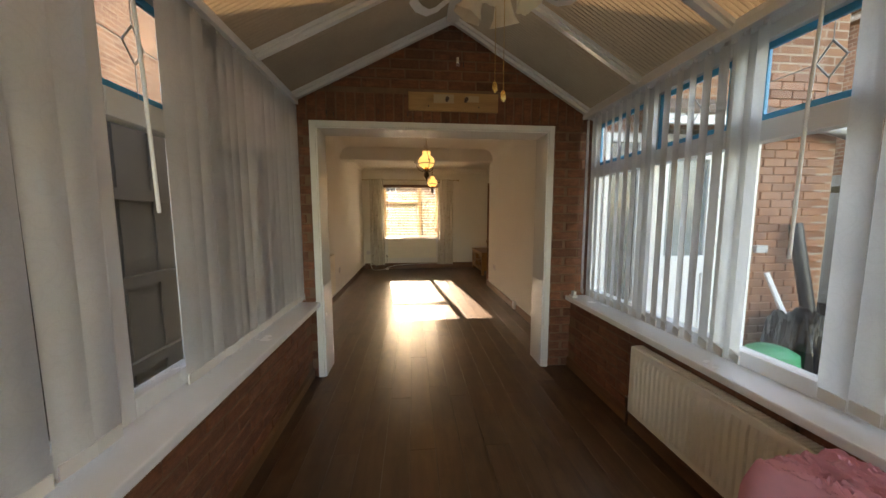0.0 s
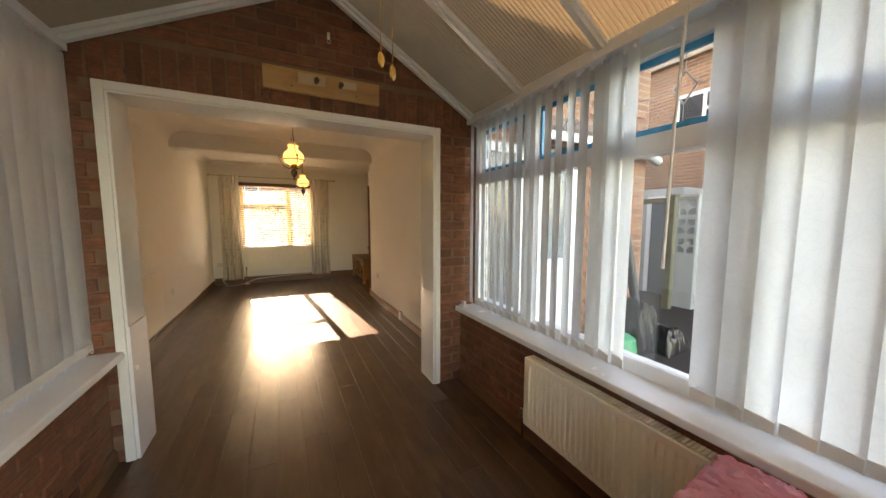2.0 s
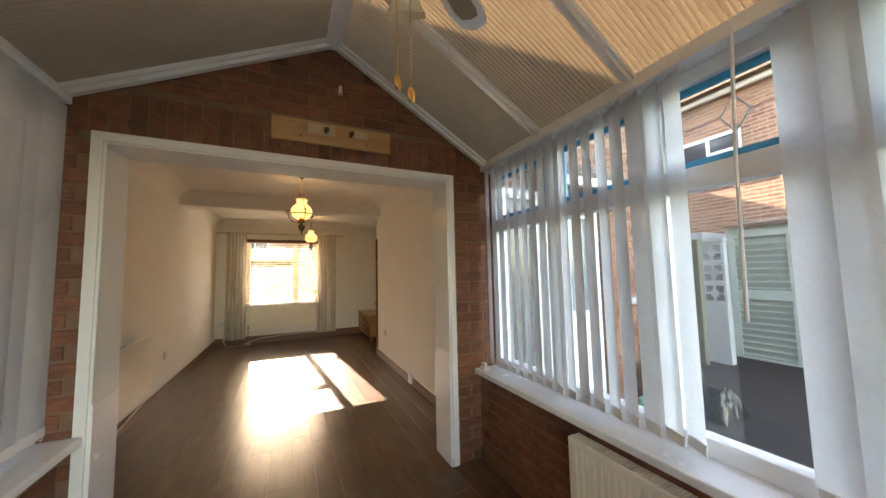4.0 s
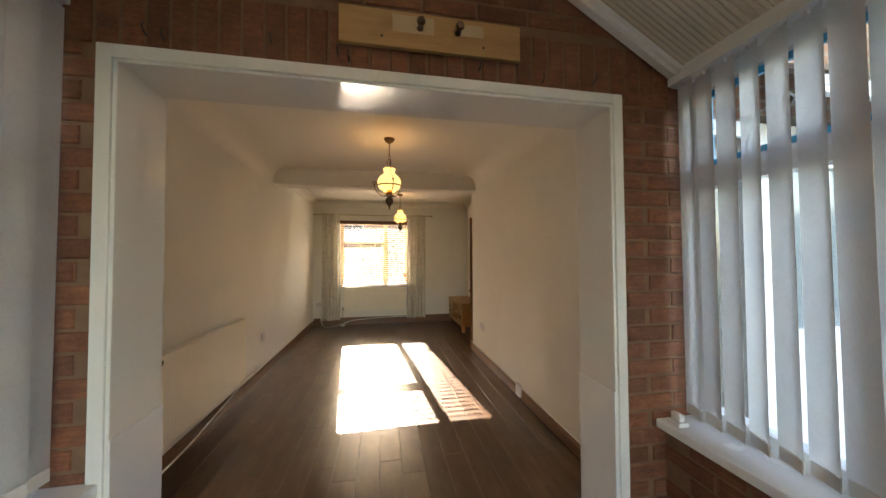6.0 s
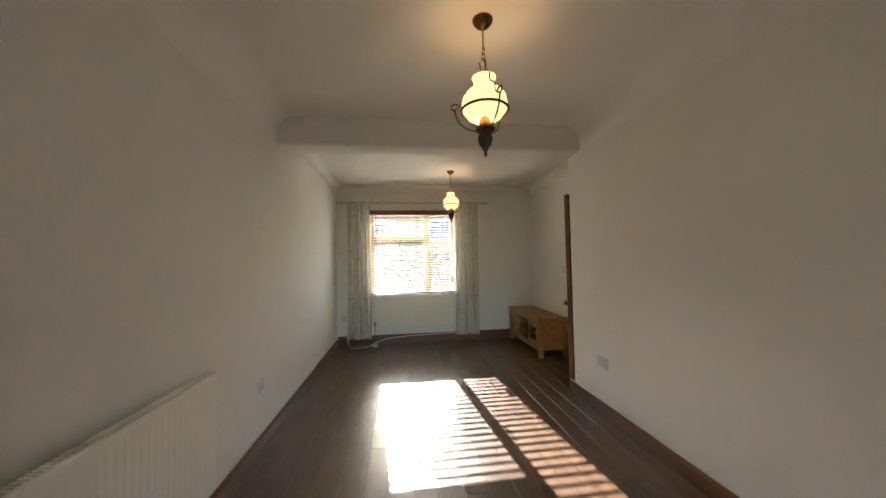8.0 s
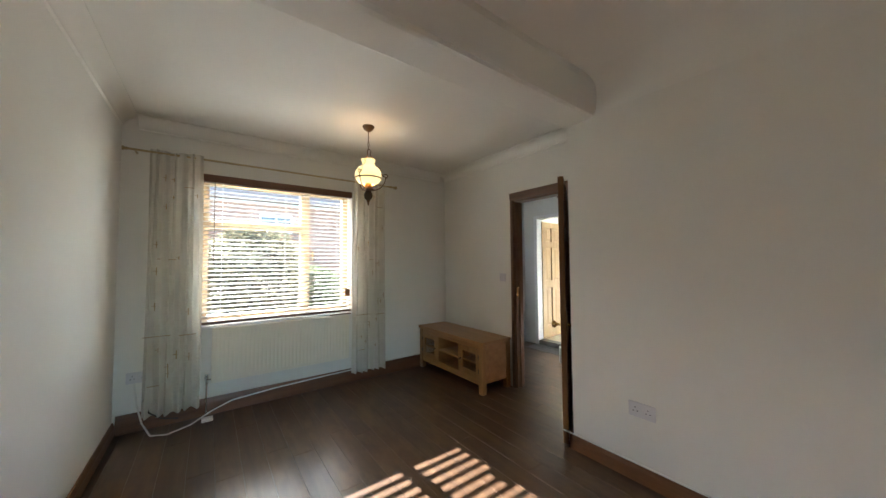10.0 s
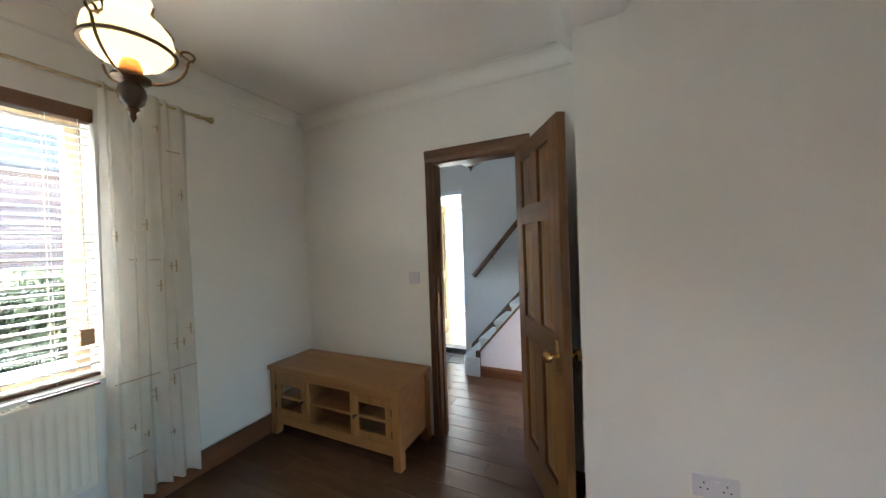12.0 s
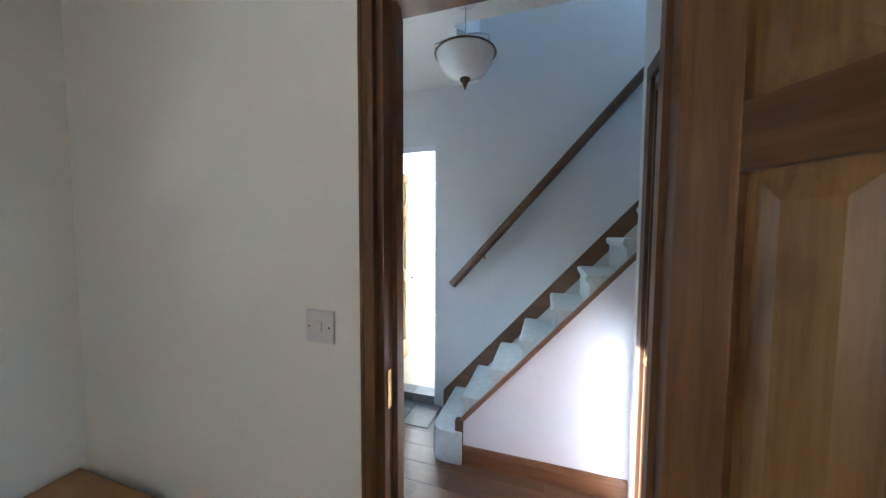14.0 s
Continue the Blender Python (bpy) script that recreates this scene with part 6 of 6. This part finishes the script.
for k in range(3):
    bm = bmesh.new()
    z0 = 0.96 + 0.295 * k
    for a, b, c, e in ((0.0, 0.29, z0, z0 + 0.035), (0.0, 0.29, z0 + 0.255, z0 + 0.29), (0.0, 0.035, z0 + 0.035, z0 + 0.255), (0.255, 0.29, z0 + 0.035, z0 + 0.255), (0.10, 0.19, z0 + 0.10, z0 + 0.19), (0.13, 0.16, z0 + 0.035, z0 + 0.10), (0.13, 0.16, z0 + 0.19, z0 + 0.255), (0.035, 0.10, z0 + 0.13, z0 + 0.16), (0.19, 0.255, z0 + 0.13, z0 + 0.16)):
        box(bm, -0.045, 0.045, a, b, c, e)
    part("screen_block", bm, SCREENBLOCK, scr)
gp = thing("gate_post", (6.98, 5.42, -0.14), "weathered green-stained timber gate post with a rusty latch", "post")
MOSSWOOD = wood("mossy_weathered_timber", (0.10, 0.10, 0.06), (0.24, 0.22, 0.15), 2, 0.85)
block("post", (-0.05, 0.05, -0.05, 0.05, 0, 1.85), MOSSWOOD, gp, 0.008)
block("cap", (-0.065, 0.065, -0.065, 0.065, 1.851, 1.885), MOSSWOOD, gp, 0.006)
block("lintel", (-0.035, 0.035, 0.052, 1.1, 1.76, 1.84), MOSSWOOD, gp, 0.006)
for z in (0.95, 1.55):
    block("latch", (-0.075, -0.051, -0.03, 0.06, z, z + 0.05), BRONZE, gp, 0.004)
rb = thing("stone_slab", (6.95, 5.02, -0.135), "broken flat stone lying on the wet paving", "stone", group="broken stones in the yard")
part("stone", prism(bmesh.new(), [(-0.2, -0.14), (0.06, -0.18), (0.2, -0.05), (0.14, 0.13), (-0.12, 0.16)], 2, 0.0, 0.06), SCREENBLOCK, rb)
copy_thing(rb, pose(6.7, 5.16, -0.135, 0, 0, 70))
copy_thing(rb, pose(7.05, 4.72, -0.135, 0, 0, 140))
ob_ = thing("outbuilding", (7.9, 6.0, -0.14), "pale outbuilding with a dark grey door in a white frame", "outbuilding")
block("wall", (0.3, 1.8, -0.1, 2.4, 0, 2.1), SCREENBLOCK, ob_)
block("door_leaf", (0.25, 0.285, 0.115, 0.415, 0.02, 1.85), plain("dark_grey_door_paint", (0.13, 0.14, 0.15), 0.4), ob_, 0.004, "dark grey door leaf")
for d in ((0.04, 0.11, 0, 1.95), (0.42, 0.50, 0, 1.95), (0.11, 0.42, 1.88, 1.95)):
    block("door_frame", (0.24, 0.3, *d), UPVC, ob_, 0.004)

# fence on the other side
fen = thing("fence", (-0.36, 0, -0.16), "dark weathered close-boarded fence", "fence")
for k in range(80):
    y = -1.6 + 0.145 * k
    b0 = 0.012 if k % 2 else 0.0
    ob = block("board", (b0, b0 + 0.018, y, y + 0.155, 0.02, 2.12 + 0.012 * math.sin(k * 1.9)), FENCE, fen)
for z in (0.4, 1.0, 1.6):
    block("rail", (0.03, 0.07, -1.6, 9.98, z, z + 0.08), FENCE, fen)
for k in range(6):
    block("post", (-0.1, -0.005, -1.5 + 2.1 * k, -1.41 + 2.1 * k, 0, 1.95), FENCE, fen)

# ---- small repeated pieces: planks and bricks ----
PW, PL = 0.1448, 1.212
bm = bmesh.new()
box(bm, 0, PW - 0.001, 0, PL - 0.001, -0.0115, 0.0)
tops = [e for e in bm.edges if all(abs(v.co.z) < 1e-6 for v in e.verts)]
bmesh.ops.bevel(bm, geom=tops, offset=0.0011, segments=1, affect="EDGES")
plank_mesh = mesh_of("plank", bm, FLOOR)
for i in range(-9, 27):
    x = 1.446 + PW * i
    stagger = (i * 0.404 + 0.13 * (i % 3)) % PL
    for j in range(-1, 9):
        y = 0.3 + PL * j - stagger + 0.6
        if y + PL < BACK or y > FY - 0.02 or (x < 0.6 and y + PL < 5.1) or (x > 3.0 and y + PL < 8.3):
            continue
        ob = new("plank", plank_mesh)
        ob.parent = FLOOR_OB
        ob.location = (x, y, 0)


def brick_mesh(w, h, d, name, material=BRICK):
    bm = bmesh.new()
    box(bm, -w / 2, w / 2, -0.004, d, -h / 2, h / 2)
    front = [e for e in bm.edges if all(v.co.y < 0 for v in e.verts)]
    bmesh.ops.bevel(bm, geom=front, offset=0.004, segments=1, affect="EDGES")
    return mesh_of(name, bm, material)


STRETCH, HALF, SOLDIER = brick_mesh(0.214, 0.064, 0.012, "brick"), brick_mesh(0.102, 0.064, 0.012, "half_brick"), brick_mesh(0.064, 0.214, 0.012, "soldier_brick")
brnd = random.Random(11)


def lay(mesh, parent, m):
    ob = new("brick", mesh)
    ob.parent = parent
    ob.matrix_local = m @ pose(0, brnd.uniform(-0.0015, 0.0015), 0, brnd.uniform(-0.4, 0.4), brnd.uniform(-0.4, 0.4), brnd.uniform(-0.4, 0.4))


def roof_under(x):
    s = (x - (GLX + 0.04)) / (RIDGEX - GLX - 0.04) if x < RIDGEX else (GRX - 0.04 - x) / (GRX - 0.04 - RIDGEX)
    return EAVE + (RIDGEZ - EAVE) * max(0, s)


for row in range(40):
    z = 0.037 + 0.075 * row
    off = 0.1125 if row % 2 else 0.0
    for k in range(14):
        x = 0.66 + off + 0.225 * k - 0.1
        if z < OPZ + 0.03:
            if x - 0.107 > OPX0 - 0.01 and x + 0.107 < OPX1 + 0.01:
                continue
            if x - 0.107 < OPX0 < x + 0.107:
                if OPX0 - (x - 0.107) > 0.09:
                    lay(HALF, GABLE, pose(OPX0 - 0.056, GY, z))
                continue
            if x - 0.107 < OPX1 < x + 0.107:
                if x + 0.107 - OPX1 > 0.09:
                    lay(HALF, GABLE, pose(OPX1 + 0.056, GY, z))
                continue
        elif z < 2.31:
            continue
        if z > roof_under(x) + 0.06 or x < 0.6 or x > 3.2:
            continue
        lay(STRETCH, GABLE, pose(x, GY, z))
for k in range(34):
    x = 0.70 + 0.0745 * k
    lay(SOLDIER, GABLE, pose(x, GY, OPZ + 0.112))
for parent, fx, turn in ((LEFTW, CLX, 90), (RIGHTW, CRX, -90)):
    for row in range(8):
        z = 0.037 + 0.075 * row
        for k in range(17):
            y = GY - 0.11 - 0.225 * k - (0.1125 if row % 2 else 0.0)
            lay(STRETCH, parent, pose(fx, y, z, 0, 0, turn))
YB = brick_mesh(0.214, 0.064, 0.012, "yard_brick", brick_mat("orange_facing_brick", (0.22, 0.09, 0.05), (0.32, 0.14, 0.08), (0.40, 0.21, 0.12)))
for row in range(36):
    for k in range(5):
        x = 4.60 + 0.225 * k + (0.1125 if row % 2 else 0.0)
        if x + 0.1 < 5.57:
            lay(YB, KWALL, pose(x, KY, 0.1 + 0.075 * row))
